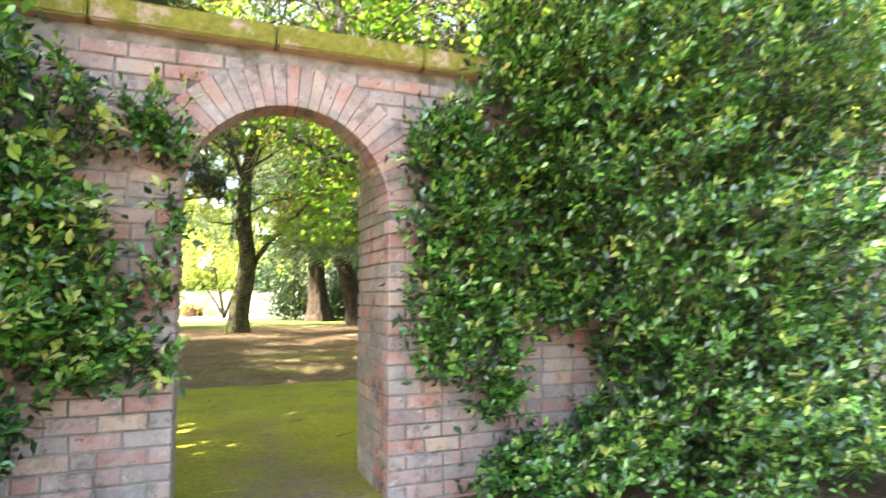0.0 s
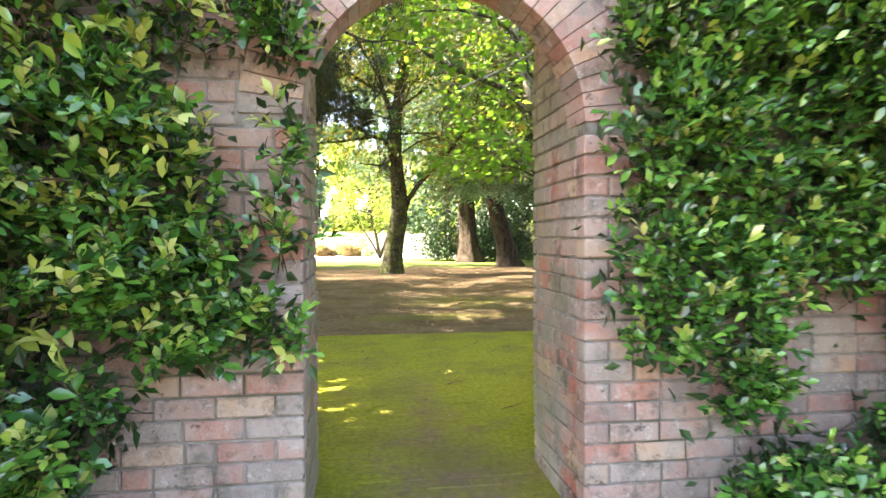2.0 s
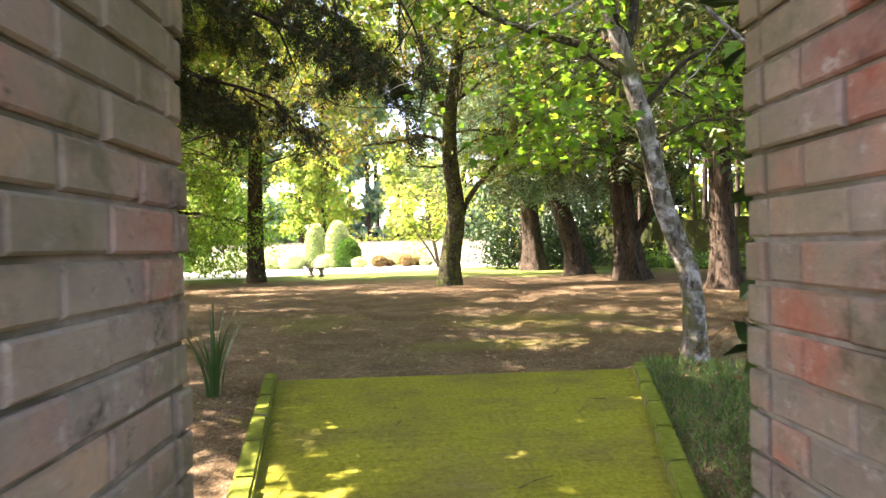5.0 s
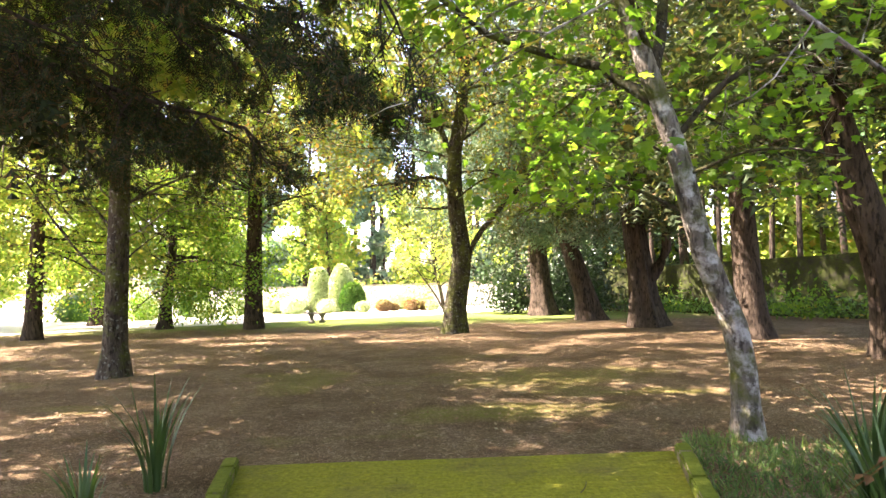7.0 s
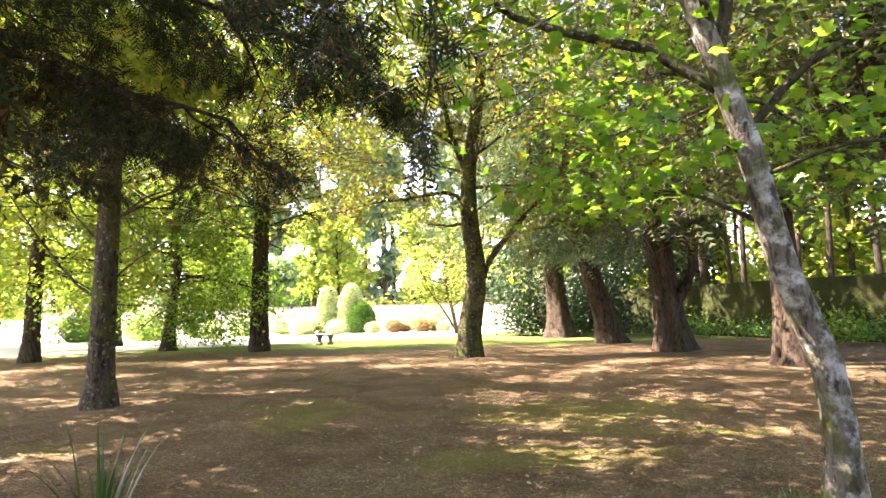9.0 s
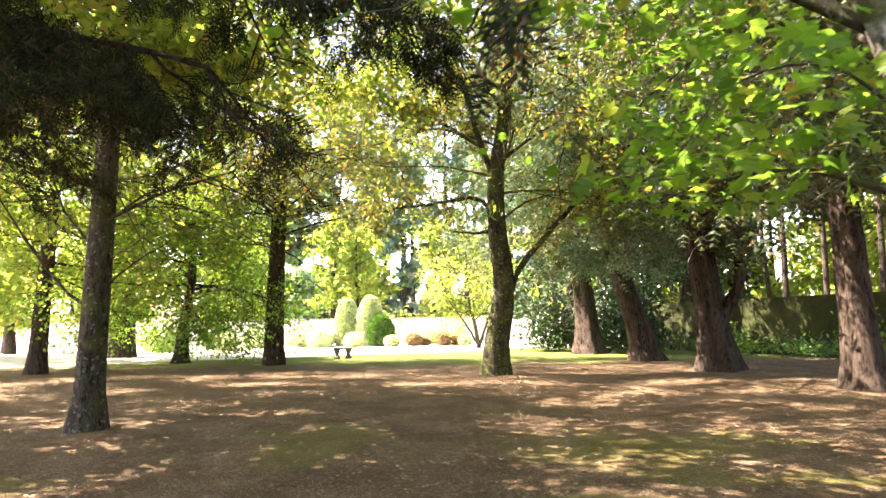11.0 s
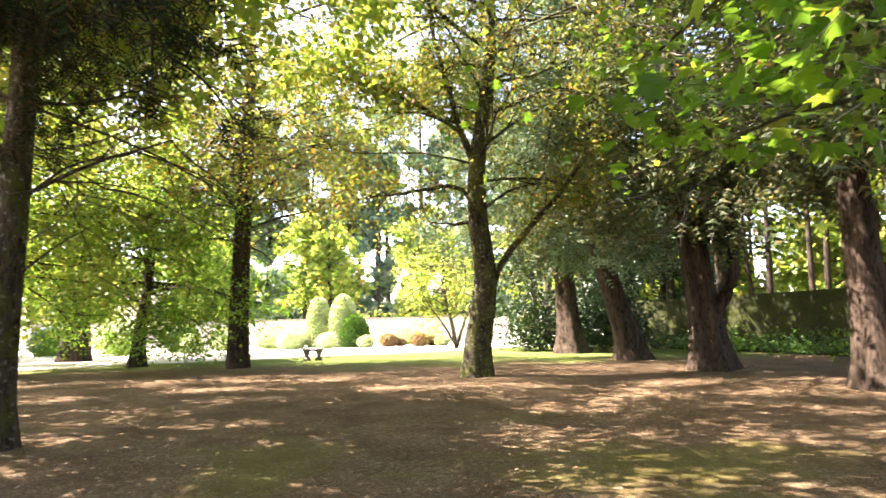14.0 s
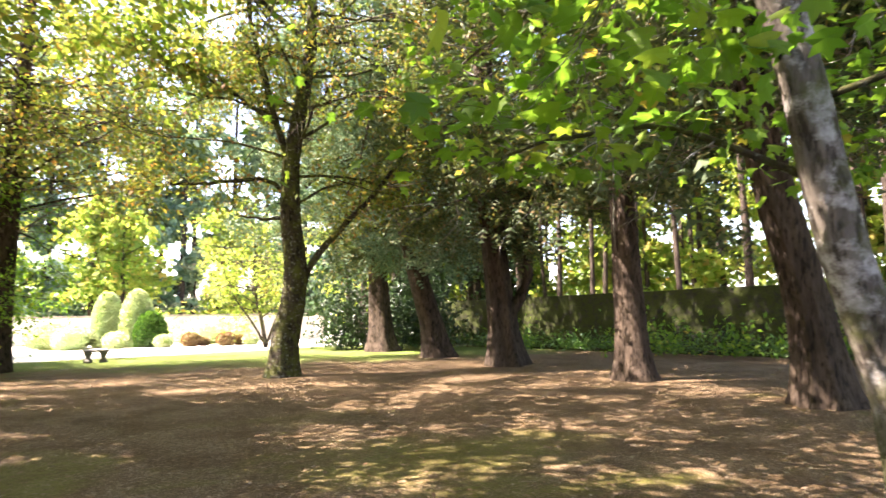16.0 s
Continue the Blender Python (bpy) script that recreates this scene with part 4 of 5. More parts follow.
# ---- garden wall on the side, far wall ----
def straight_wall(name, label, a, b, height, thick, material, cap):
    a, b = Vector((*a, 0)), Vector((*b, 0))
    d = (b - a).normalized()
    n = Vector((-d.y, d.x, 0)) * thick / 2
    length = (b - a).length
    bm = bmesh.new()
    steps = max(2, int(length / 0.8))
    lo, hi = [], []
    for k in range(steps + 1):
        p = a + d * length * k / steps
        h = height + 0.05 * noise.noise(p * 0.4)
        lo.append((bm.verts.new(p - n + Vector((0, 0, -0.2))), bm.verts.new(p + n + Vector((0, 0, -0.2)))))
        hi.append((bm.verts.new(p - n + Vector((0, 0, h))), bm.verts.new(p + n + Vector((0, 0, h)))))
    for k in range(steps):
        bm.faces.new((lo[k][0], lo[k + 1][0], hi[k + 1][0], hi[k][0]))
        bm.faces.new((lo[k + 1][1], lo[k][1], hi[k][1], hi[k + 1][1]))
        bm.faces.new((hi[k][0], hi[k + 1][0], hi[k + 1][1], hi[k][1]))
    bm.faces.new((lo[0][0], hi[0][0], hi[0][1], lo[0][1]))
    bm.faces.new((lo[-1][0], lo[-1][1], hi[-1][1], hi[-1][0]))
    bmesh.ops.recalc_face_normals(bm, faces=bm.faces[:])
    root = tagged(new(name), label, "wall", kind="structure")
    part("wall_body", bm, material, root)
    if cap:
        k = 0.0
        while k < length:
            w = min(0.9, length - k)
            c = box_mesh("coping_stone", (k, -thick / 2 - 0.06, height + 0.03), (k + w - 0.01, thick / 2 + 0.06, height + 0.15), cap, root, bevel=0.01)
            c.matrix_world = Matrix.Translation(a) @ Matrix.Rotation(math.atan2(d.y, d.x), 4, "Z")
            k += 0.9
    return root


straight_wall("wall_side", "mossy old rendered garden wall, darkened for tree shade", (9.6, 39.2), (20.5, 12.4), 2.28, 0.4, M_GARDENWALL, None)
straight_wall("wall_far", "pale grey stone garden wall with coping", (-34, 55), (6, 55), 1.85, 0.4, M_FARWALL, M_FARCAP)

# ---- far garden ----
def clipped_shrub(name, label, at, rx, rz, shape, material, count, size, seed):
    """A clipped bush: leaves over a dense twiggy body of the given shape."""
    rg = np.random.default_rng(seed)
    root = thing(name, (0, 0, 0), label, "shrub")
    u = rg.uniform(0, 2 * math.pi, count)
    h = rg.uniform(0, 1, count) ** 0.8
    r = shape(h) * rx * (1 + 0.05 * np.sin(3 * u + seed) + rg.normal(0, 0.035, count))
    p = np.stack([at[0] + r * np.cos(u), at[1] + r * np.sin(u), 0.02 + h * rz], -1)
    out = unit(np.stack([np.cos(u), np.sin(u), 0.5 + 0 * u], -1) + rg.normal(0, 0.5, (count, 3)))
    leaves("foliage", p, out, rg.uniform(0.7, 1.2, count) * size, LEAF_FAR, material, root, flat=0.2, seed=seed)
    n, s = 9, 14
    hh = np.linspace(0, 1, n)
    v, f = tube(np.stack([0 * hh + at[0], 0 * hh + at[1], hh * rz * 0.97], -1), np.maximum(shape(hh) * rx * 0.93, 0.01), s, 0.02, seed)
    put_mesh("body", v, f, material, root, smooth=True)
    return root


dome = lambda h: np.sqrt(np.clip(1 - np.clip(h * 1.25 - 0.25, 0, 1) ** 2.2, 0.0, 1)) * (0.86 + 0.14 * np.clip(h * 4, 0, 1))
ball = lambda h: np.sqrt(np.clip(1 - (1.7 * h - 0.7) ** 2, 0.0, 1))
# These bushes carry their washed-out sunlight in the leaf colour.
clipped_shrub("topiary", "tall clipped rounded topiary, bright sunlight put into its colour", (-7.8, 48.4), 0.82, 3.25, dome, M_TOPIARY, 5000, 0.16, 1)
clipped_shrub("topiary", "tall clipped rounded topiary, bright sunlight put into its colour", (-6.1, 48.0), 0.9, 3.4, dome, M_TOPIARY, 5000, 0.16, 2)
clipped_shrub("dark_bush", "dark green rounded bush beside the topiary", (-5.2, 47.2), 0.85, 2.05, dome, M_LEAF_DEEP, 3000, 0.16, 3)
clipped_shrub("hedge_bush", "broad green bush before the far wall, paled for sunlight", (-10.2, 48.4), 1.7, 1.35, ball, M_TOPIARY, 4200, 0.17, 4)
clipped_shrub("hedge_bush", "broad green bush before the far wall, paled for sunlight", (-2.0, 51.5), 2.6, 1.75, ball, M_TOPIARY, 4200, 0.17, 5)
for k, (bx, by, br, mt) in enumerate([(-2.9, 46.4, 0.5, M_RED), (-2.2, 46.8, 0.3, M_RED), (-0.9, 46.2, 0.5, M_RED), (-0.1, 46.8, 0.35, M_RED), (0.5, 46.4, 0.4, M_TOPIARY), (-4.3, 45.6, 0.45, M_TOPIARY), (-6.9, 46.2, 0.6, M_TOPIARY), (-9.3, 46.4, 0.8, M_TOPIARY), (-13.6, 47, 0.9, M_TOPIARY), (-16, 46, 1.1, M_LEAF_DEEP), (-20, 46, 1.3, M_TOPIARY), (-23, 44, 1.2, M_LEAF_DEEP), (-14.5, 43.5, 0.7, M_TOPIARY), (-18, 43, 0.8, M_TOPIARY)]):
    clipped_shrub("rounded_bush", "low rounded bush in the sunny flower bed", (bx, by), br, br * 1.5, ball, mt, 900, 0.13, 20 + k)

# stone bench on the lawn
bench = thing("stone_bench", (-5.0, 32.6, 0), "small dark cast stone garden bench on the lawn", "bench")
sl = box_mesh("seat", (-0.42, -0.18, 0.385), (0.42, 0.18, 0.46), M_STONE, bench, bevel=0.015)
for sx in (-0.25, 0.25):
    bm = bmesh.new()
    prof = [(0.13, 0.0), (0.13, 0.06), (0.075, 0.12), (0.06, 0.2), (0.085, 0.28), (0.12, 0.33), (0.12, 0.385)]
    rings = [[bm.verts.new((sx + r * cx, r * 1.05 * cy, z)) for cx, cy in ((-1, -1), (1, -1), (1, 1), (-1, 1))] for r, z in prof]
    for a, b in zip(rings, rings[1:]):
        for k in range(4):
            bm.faces.new((a[k], a[(k + 1) % 4], b[(k + 1) % 4], b[k]))
    bm.faces.new(rings[0][::-1])
    bm.faces.new(rings[-1])
    bmesh.ops.bevel(bm, geom=bm.edges[:], offset=0.008, segments=1, affect="EDGES")
    part("pedestal", bm, M_STONE, bench)

# multi-stemmed small tree by the far garden
tree("small_tree", "slender multi stemmed small tree with pale yellow leaves", (1.3, 42.0), [(0, 0, 0), (-0.2, 0, 1.2), (-0.6, 0, 3), (-0.7, 0, 6)], 0.12, 0.04, M_BARK_GREY, M_LEAF_LIME, LEAF_FAR, 3600, 0.16, 0.4,
     limbs=[([(0.05, 0, 0.1), (0.4, 0, 1.2), (0.9, 0, 2.6), (1.2, 0, 4.5)], 0.09), ([(-0.05, 0, 0.1), (-0.7, 0, 1.3), (-1.5, 0, 2.4), (-2.2, 0, 4)], 0.07)], auto=ring_auto(1.6, 5.6, 22, 20, 3.4, 0.04, 14), seed=132, flare=0.3)

# ---- woods all round ----
def woods(name, label, spots, leaf, seed, height, spread, per, size, trunk_r, shape=LEAF_FAR, low=2.0, bark=None):
    rg = np.random.default_rng(seed)
    root = tagged(new(name), label, "woodland", kind="stuff")
    tubes_, at, along = [], [], []
    for x, y in spots:
        h = height * rg.uniform(0.8, 1.25)
        p = curve_points([(x, y, -0.1), (x + rg.normal(0, 0.3), y, h * 0.4), (x + rg.normal(0, 0.5), y, h)], 8)
        tubes_.append(tube(p, np.linspace(trunk_r * rg.uniform(0.7, 1.3), 0.04, 8), 8))
        for _ in range(26):
            c = np.array([x, y, low + (h - low) * rg.uniform(0, 1) ** 0.9])
            a = rg.uniform(0, 2 * math.pi)
            rr = spread * rg.uniform(0.25, 1.0) * (1.15 - 0.7 * (c[2] - low) / max(h - low, 1))
            tip = c + np.array([math.cos(a) * rr, math.sin(a) * rr, rg.uniform(-0.3, 0.8)])
            tubes_.append(tube(curve_points([c - [0, 0, 0.4], (c + tip) / 2 + [0, 0, 0.1], tip], 5), np.linspace(0.04, 0.01, 5), 4))
            m = per // 26
            f = rg.uniform(0.3, 1.1, (m, 1))
            at.append(c + (tip - c) * f + rg.normal(0, 0.32, (m, 3)))
            along.append(unit(rg.normal(0, 1, (m, 3)) + [0, 0, -0.3]))
    v, f = join(tubes_)
    put_mesh("trunks", v, f, bark or M_BARK_DARK, root, smooth=True)
    at, along = np.concatenate(at), np.concatenate(along)
    leaves("crowns", at, along, rg.uniform(0.7, 1.3, len(at)) * size, shape, leaf, root, flat=0.45, seed=seed)
    return root


rgw = np.random.default_rng(77)
def line_spots(a, b, n, jit):
    return [(a[0] + (b[0] - a[0]) * (k + 0.5) / n + rgw.normal(0, jit), a[1] + (b[1] - a[1]) * (k + 0.5) / n + rgw.normal(0, jit)) for k in range(n)]


woods("far_trees", "sunlit yellow green trees beyond the far wall", line_spots((-45, 63), (4, 62), 13, 1.6), M_LEAF_LIME, 5, 9.5, 4.2, 1800, 0.5, 0.3, low=1.0)
# No haze in the air; these conifers have it in their colour.
woods("far_trees", "blue green conifers behind the far wall, paled for haze", line_spots((-30, 76), (14, 74), 19, 1.5), M_NEEDLE_BLUE, 6, 28, 5.4, 3400, 0.8, 0.35, LEAF_FAR, low=1.5)
woods("side_woods", "dark slender trunks of the wood beyond the side wall", line_spots((13.5, 38), (25, 12), 12, 1.2) + line_spots((15, 46), (32, 14), 14, 1.5), M_LEAF_DEEP, 7, 17, 2.6, 416, 0.4, 0.2, low=7.5)
woods("sunny_woods", "sunlit yellow green wood beyond the side wall", line_spots((9, 60), (22, 48), 7, 1.4) + line_spots((22, 48), (31, 10), 20, 1.6), M_LEAF_LIME, 8, 13, 4.2, 3000, 0.42, 0.2, low=0.6)
woods("corner_trees", "green trees at the corner of the clearing", [(8.5, 41.5), (10.5, 44), (6.5, 46), (13, 47), (8.0, 50), (14, 42.5), (16.5, 41), (12, 52), (18, 46), (21, 49)], M_LEAF_DARK, 9, 13, 2.8, 3200, 0.34, 0.3, low=0.3)
woods("left_woods", "yellow green trees at the edge of the clearing", line_spots((-20, 16), (-30, 48), 10, 1.8), M_LEAF_LIME, 10, 12, 4.4, 2200, 0.42, 0.3, low=2.05)
# Left-hand trees added and raised to keep sun off shrub and path.
woods("back_trees", "tall trees over the brick wall, some added for shade", [(-3.6, 5.6), (-5.0, 5.2), (6.4, 5.6), (10.5, 7.5), (-8, 4.9), (13, 10)], M_LEAF_LIME, 11, 16, 3.4, 4600, 0.3, 0.24, low=4.6)

# ---- low plants ----
def ivy_bank(name, label, spots, material, size, seed, per=60, reach=(0.5, 0.5, 0.3)):
    rg = np.random.default_rng(seed)
    at = np.concatenate([np.array([x, y, 0.12]) + np.abs(rg.normal(0, 1, (per, 3))) * [0, 0, reach[2]] + rg.normal(0, 1, (per, 3)) * [reach[0], reach[1], 0] for x, y in spots])
    ob = leaves(name, at, unit(rg.normal(0, 1, at.shape) + [0, 0, 0.4]), rg.uniform(0.7, 1.3, len(at)) * size, LEAF_OVAL, material, None, "", flat=0.55, seed=seed)
    return tagged(ob, label, "plants", kind="stuff")


ivy_bank("ground_ivy", "low green ivy along the foot of the side wall", line_spots((10.2, 35.0), (17.2, 18.0), 60, 0.5), M_LEAF_DEEP, 0.16, 3, 70)
ivy_bank("wall_shrubs", "bright green seedlings before the side wall", [(13.1, 25.2), (13.6, 24.2), (14.6, 22.2), (11.2, 31), (16.5, 19.5), (15.6, 20.5)], M_LEAF_MAPLE, 0.2, 4, 240, (0.5, 0.5, 0.55))
ivy_bank("wall_shrubs", "dark evergreen bushes beside the old conifers", [(4.5, 36.6), (5.2, 37.0), (6.6, 36.8), (7.6, 35.0), (8.6, 34.0), (9.0, 37.5), (7.8, 38.5)], M_LEAF_DARK, 0.22, 5, 1500, (0.6, 0.6, 1.7))


def strap_clump(label, at, n, h, seed, material=M_STRAP):
    rg = np.random.default_rng(seed)
    root = thing("strap_leaf_plant", (0, 0, 0), label, "plant")
    for _ in range(n):
        a, l = rg.uniform(0, 2 * math.pi), h * rg.uniform(0.6, 1.15)
        lean = rg.uniform(0.08, 0.55)
        o = np.array([math.cos(a), math.sin(a), 0])
        b = np.array([at[0], at[1], 0]) + o * rg.uniform(0, 0.08)
        side = np.array([-o[1], o[0], 0])
        v, f = [], []
        m = 7
        for k in range(m):
            t = k / (m - 1)
            c = b + o * lean * l * t**1.8 + np.array([0, 0, l * (t - 0.35 * lean * t**2.5)])
            w = 0.014 * (1 - t**2.2) + 0.001
            v += [c - side * w + o * w * 0.4, c, c + side * w + o * w * 0.4]
            if k:
                q = 3 * k
                f += [(q - 3, q - 2, q + 1, q), (q - 2, q - 1, q + 2, q + 1)]
        put_mesh("blade", v, f, material, root, smooth=True)
    return root


strap_clump("clump of upright dark green strap leaves", (-1.62, 8.5), 26, 0.82, 1)
strap_clump("clump of sparse green strap leaves", (-1.75, 7.8), 16, 0.5, 2)
strap_clump("clump of arching green strap leaves in the grass", (2.55, 6.75), 36, 0.85, 3)
strap_clump("clump of arching green strap leaves in the grass", (3.2, 7.8), 34, 0.85, 4)

# grass beside the path
rgg = np.random.default_rng(8)
gn = 16000
gp = np.stack([rgg.uniform(1.3, 5.2, gn), rgg.uniform(5.4, 9.5, gn), 0 * rgg.uniform(size=gn)], -1)
keep = (gp[:, 0] > 1.075 + (gp[:, 1] - 4.3) * 0.285 + 0.13) & (gp[:, 1] < 9.35 + 0.25 * np.sin(gp[:, 0] * 3))
gp = gp[keep]
gp[:, 2] = -0.01
grass = leaves("grass", gp, unit(rgg.normal(0, 0.55, gp.shape) + [0, 0, 0.75]), rgg.uniform(0.05, 0.13, len(gp)), (np.array([(-0.05, 0, 0), (0.05, 0, 0), (0.02, 0.6, 0.06), (0, 1, 0.2)]), np.array([(0, 1, 2), (0, 2, 3)])), M_GRASS, flat=0.1, seed=4)
tagged(grass, "short green grass beside the path edging", "grass", kind="stuff")

# fallen leaves
ln = 30000
lx, ly = rgg.uniform(-14, 12, ln), 5.0 + 27 * rgg.uniform(0, 1, ln) ** 1.3
ok = ~((ly < 9.3) & (lx > -1.35) & (lx < 3.0) & (rgg.uniform(size=ln) < 0.93))
lx, ly = lx[ok], ly[ok]
lp = np.stack([lx, ly, np.array([max(ground_height(a, b), -0.02) + 0.012 for a, b in zip(lx, ly)])], -1)
fallen = leaves("fallen_leaves", lp, unit(rgg.normal(0, 1, lp.shape) * [1, 1, 0.15]), rgg.uniform(0.025, 0.062, len(lp)), LEAF_FAR, M_LITTER, flat=0.85, seed=6)
tagged(fallen, "scattered dry brown leaves on the ground", "leaf litter", kind="stuff")

# twigs and leaves lying on the mossy path
rgt = np.random.default_rng(91)
for tx, ty in ((1.55, 7.6), (1.7, 7.9), (0.9, 6.2), (1.2, 5.4), (0.1, 7.4), (1.45, 8.2)):
    a, l = rgt.uniform(0, 3.14), rgt.uniform(0.12, 0.3)
    o = np.array([math.cos(a), math.sin(a), 0]) * l / 2
    mid = np.array([tx, ty, 0.016])
    v, f = tube(curve_points([mid - o, mid + rgt.normal(0, 0.02, 3) * [1, 1, 0.1], mid + o], 6), np.linspace(0.005, 0.002, 6), 5)
    tagged(put_mesh("fallen_twig", v, f, M_TWIG, smooth=True), "thin brown twig lying on the mossy path", "twig", "twigs on the path")
# dry arching fronds behind the arch
frond = thing("dry_fern", (0, 0, 0), "dry brown arching fern fronds beside the arch", "fern")
for k in range(5):
    a = radians(120 + 25 * k)
    b = np.array([2.05, 5.3, 0.0])
    line = curve_points([b, b + [0.12 * math.cos(a), 0.12 * math.sin(a), 0.7], b + [0.4 * math.cos(a), 0.4 * math.sin(a), 0.98], b + [0.62 * math.cos(a), 0.62 * math.sin(a), 0.8]], 16)
    at, al = [], []
    for m in range(5, 16):
        t = unit(line[m] - line[m - 1])
        sd = unit(np.cross(t, [0, 0, 1.0]))
        for s in (-1, 1):
            at.append(line[m])
            al.append(t * 0.4 + sd * s)
    leaves("frond", np.array(at), np.array(al), np.linspace(0.13, 0.04, len(at)), LEAF_OVAL, M_FERN, frond, flat=0.8, seed=k)
    v, f = tube(line, np.linspace(0.004, 0.0015, 16), 4)
    put_mesh("stalk", v, f, M_FERN, frond)

# ---- bricks and pavers ----
def brick_shape(l, h, d, c=0.006):
    """A brick whose face looks to -y: l wide, h high, d deep, with worn edges; origin at the face's lower corner."""
    rb = [(0, 0, 0), (l, 0, 0), (l, 0, h), (0, 0, h)]
    v = [(x + (c if x == 0 else -c), 0, z + (c if z == 0 else -c)) for x, _, z in rb] + [(x, c, z) for x, _, z in rb] + [(x, d, z) for x, _, z in rb]
    f = [(0, 1, 2, 3)]
    for k in range(4):
        m = (k + 1) % 4
        f += [(k + 4, m + 4, m, k), (k + 8, m + 8, m + 4, k + 4)]
    return np.array(v), np.array(f)


BRICK_MESHES = {}


def brick(name, l, h, d, m, parent, material):
    key = (round(l, 3), round(h, 3), round(d, 3), material.name)
    if key not in BRICK_MESHES:
        me = bpy.data.meshes.new(name)
        v, f = brick_shape(l, h, d)
        me.from_pydata([tuple(q) for q in v], [], [tuple(q) for q in f])
        me.polygons.foreach_set("use_smooth", np.zeros(len(f), bool))
        me.materials.append(material)
        BRICK_MESHES[key] = me
    ob = new(name, BRICK_MESHES[key])
    ob.parent = parent
    ob.matrix_basis = m
    return ob


COURSE, JOINT, DEEP = 0.093, 0.011, 0.105
rgk = np.random.default_rng(41)
singles, joined, damp_rest = 0, [], []


def lay(x, y, z, l, turn, near, material=M_BRICK):
    """One brick; those near the opening are objects of their own, the others are joined."""
    global singles
    h = COURSE - JOINT
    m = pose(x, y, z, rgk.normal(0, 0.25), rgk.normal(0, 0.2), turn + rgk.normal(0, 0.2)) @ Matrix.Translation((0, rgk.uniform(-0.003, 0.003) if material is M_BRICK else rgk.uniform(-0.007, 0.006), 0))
    if near and singles < 290:
        brick("brick", l, h, DEEP, m, wall, material)
        singles += 1
    else:
        v, f = brick_shape(l, h, DEEP)
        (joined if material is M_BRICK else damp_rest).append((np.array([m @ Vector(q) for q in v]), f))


for c in range(-1, 30):
    z = c * COURSE
    mid = z + COURSE / 2
    if z + COURSE > TOP + 0.02:
        break
    for s in (-1, 1):
        edge_x = OX0 if s < 0 else OX1
        if mid > SPRING - 0.02:
            q = (RAD + RING) ** 2 - (mid - SPRING) ** 2
            off = math.sqrt(q) if q > 0 else 0.0
            edge_x = CX + s * (off + (0.006 if off else 0.0))
        x, k = edge_x, c % 2
        far_x = WX0 if s < 0 else WX1
        first = True
        while s * (far_x - x) > 0.05 and abs(x - CX) < 6.0:
            l = 0.112 if (k % 2 == 0 and (first or rgk.uniform() < 0.4)) else 0.237
            l = l * rgk.uniform(0.97, 1.03) if not first else l
            k += 1
            l = min(l, abs(far_x - x))
            x0 = x if s > 0 else x - l
            lay(x0, WY0, z, l - 0.0, 0, (abs(x - CX) < 1.75 and 0.3 < z < 2.4))
            x += s * (l + JOINT)
            first = False
    for s in (-1, 1):
        y = WY0 + DEEP + JOINT if mid < SPRING else WY0 + 0.24
        k = c % 2
        while y < WY1 - 0.02:
            l = min(0.112 if (k % 3 == 0) else 0.237, WY1 - y)
            if WY1 - y - l < 0.06:
                l = WY1 - y
            k += 1
            if s < 0:
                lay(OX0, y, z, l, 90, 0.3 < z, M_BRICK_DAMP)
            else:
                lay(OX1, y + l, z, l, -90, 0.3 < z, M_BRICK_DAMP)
            y += l + JOINT
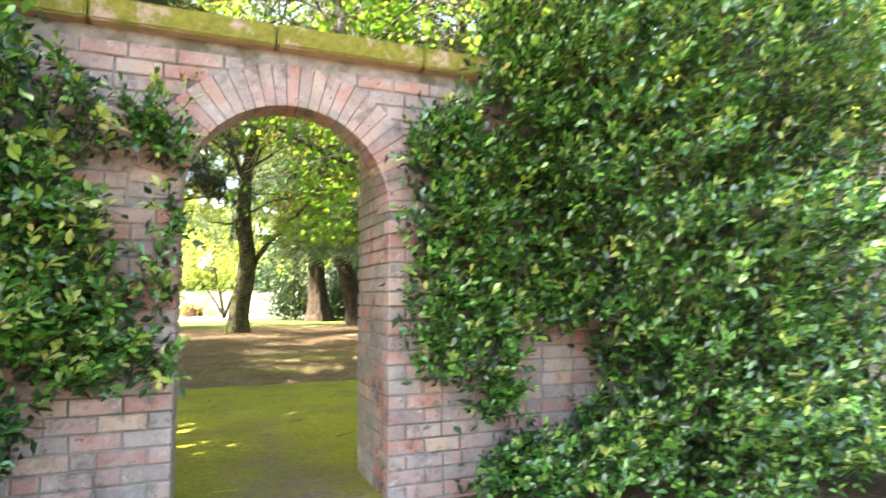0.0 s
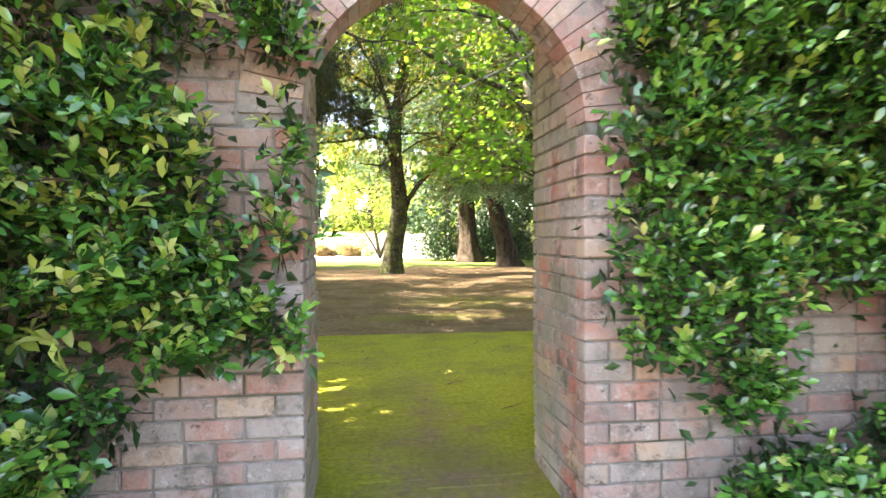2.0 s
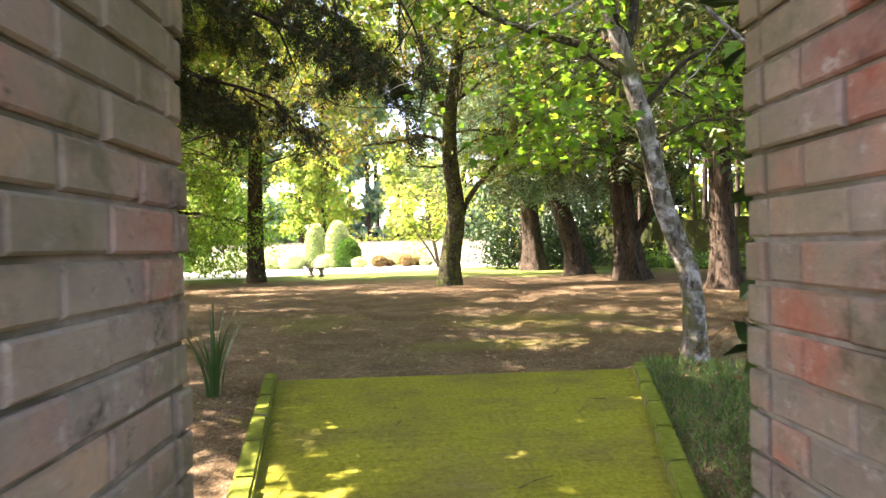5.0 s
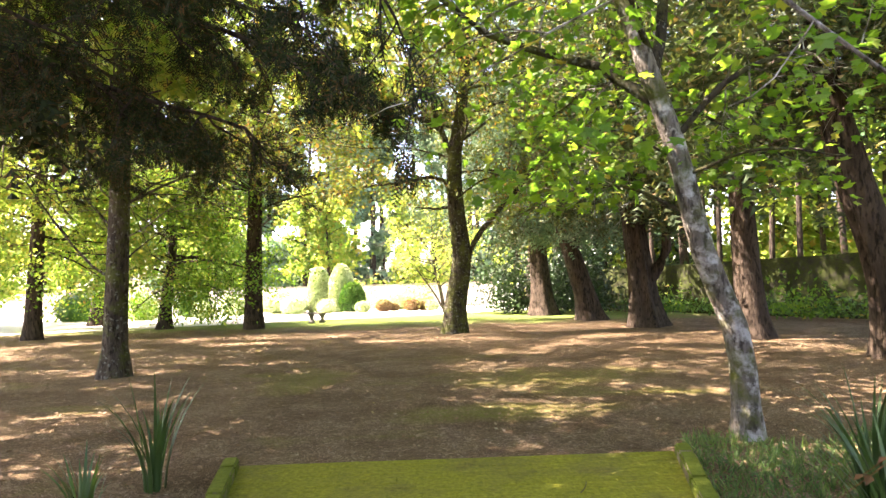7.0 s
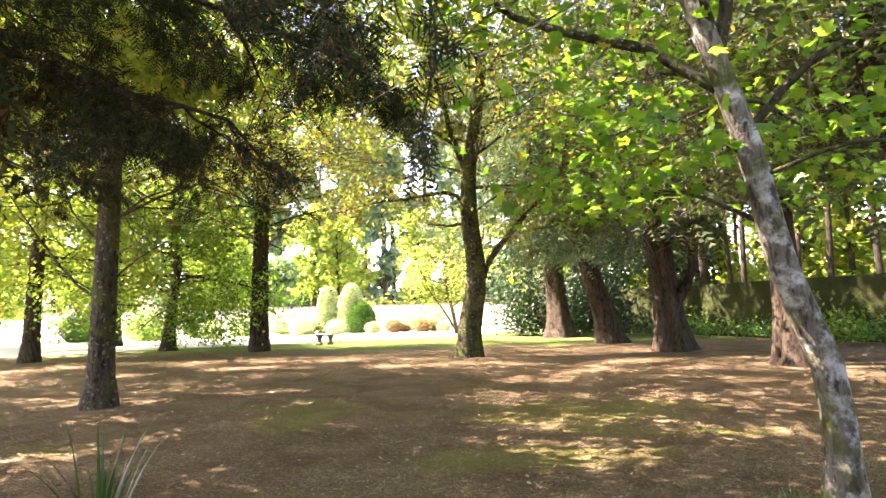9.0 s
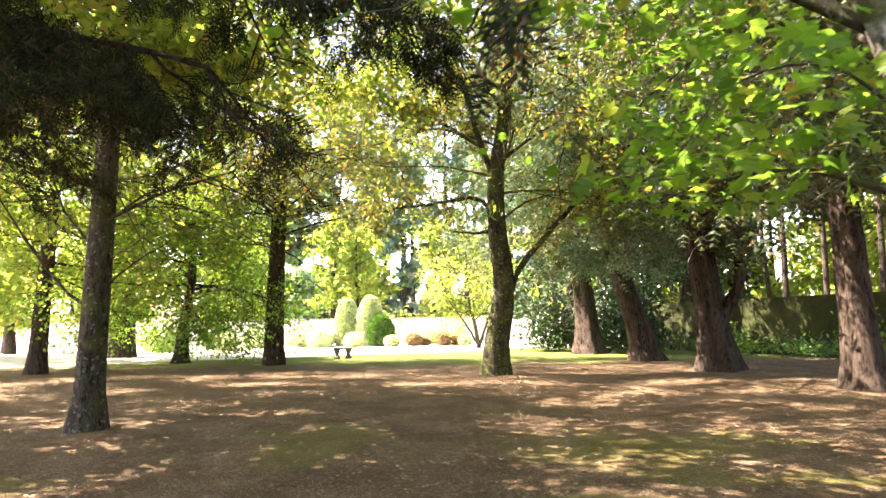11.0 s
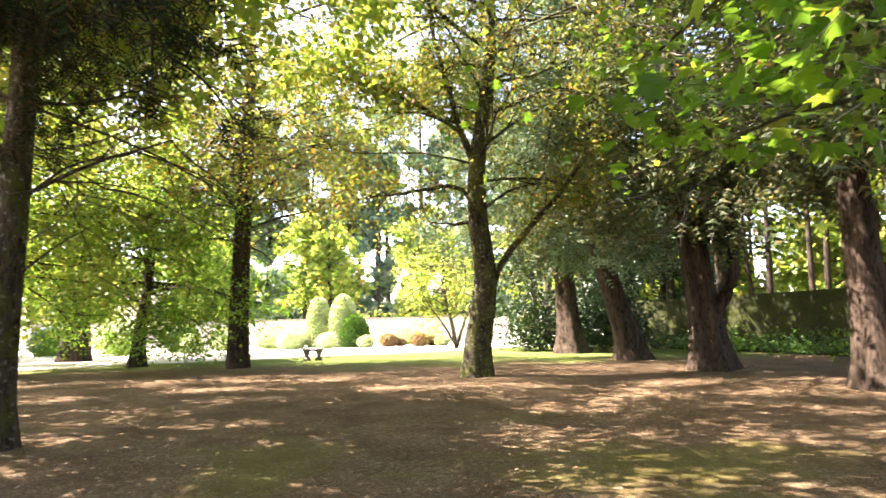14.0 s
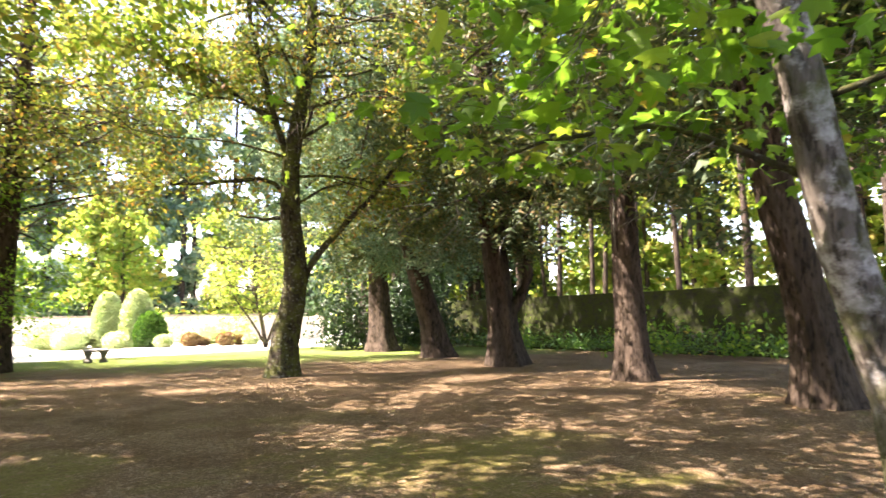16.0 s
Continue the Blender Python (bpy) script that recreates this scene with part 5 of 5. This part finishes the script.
# voussoirs
NV = 31
for k in range(NV):
    a0, a1 = math.pi * k / NV + 0.004, math.pi * (k + 1) / NV - 0.004
    rr = [(RAD, a0), (RAD, a1), (RAD + RING - 0.008, a1), (RAD + RING - 0.008, a0)]
    v = np.array([(CX - r * math.cos(a), y, SPRING + r * math.sin(a)) for y in (WY0 - 0.002, WY0 + 0.23) for r, a in rr])
    f = np.array([(0, 3, 2, 1), (4, 5, 6, 7), (0, 1, 5, 4), (1, 2, 6, 5), (2, 3, 7, 6), (3, 0, 4, 7)])
    put_mesh("brick", v, f, M_BRICK, wall)
v, f = join(joined)
rest = put_mesh("bricks", v, f, M_BRICK, wall, "weathered red bricks farther along the wall")
tagged(rest, kind="stuff")
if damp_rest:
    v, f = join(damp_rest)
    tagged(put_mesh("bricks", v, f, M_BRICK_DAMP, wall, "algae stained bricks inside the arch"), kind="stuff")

# paving bricks of the path
path = tagged(new("path"), "moss covered brick paving through the arch", "path", kind="structure")
bed_y = [0.9, 4.3, 9.05]
bed = np.array([(side_line(y, s), y, -0.0012) for y in bed_y for s in (-1, 1)])
put_mesh("bedding", bed, np.array([(0, 1, 3, 2), (2, 3, 5, 4)]), M_PATH, path)
rgp = np.random.default_rng(51)
loose, count = [], 0
y, row = 1.0, 0
while y < 9.0:
    x = side_line(y, -1) + 0.01 - (0.12 if row % 2 else 0.0)
    while x < side_line(y, 1) - 0.02:
        xa, xb = max(x, side_line(y, -1) + 0.004), min(x + 0.232, side_line(y, 1) - 0.004)
        if xb - xa > 0.03:
            m = Matrix.Translation((xa, y, rgp.uniform(0.0, 0.006))) @ pose(0, 0, 0, rgp.normal(0, 0.7), rgp.normal(0, 0.5), rgp.normal(0, 0.4)) @ Matrix(((1, 0, 0, 0), (0, 0, 1, 0), (0, -1, 0, 0), (0, 0, 0, 1)))
            if count < 290 and 3.6 < y < 7.6 and abs(xb - xa - 0.232) < 0.002:
                brick("paver", 0.232, 0.112, 0.05, m, path, M_PATH)
                count += 1
            else:
                v, f = brick_shape(xb - xa, 0.112, 0.05)
                loose.append((np.array([m @ Vector(q) for q in v]), f))
        x += 0.24
    y += 0.12
    row += 1
v, f = join(loose)
tagged(put_mesh("pavers", v, f, M_PATH, path, "moss covered paving bricks"), kind="stuff")
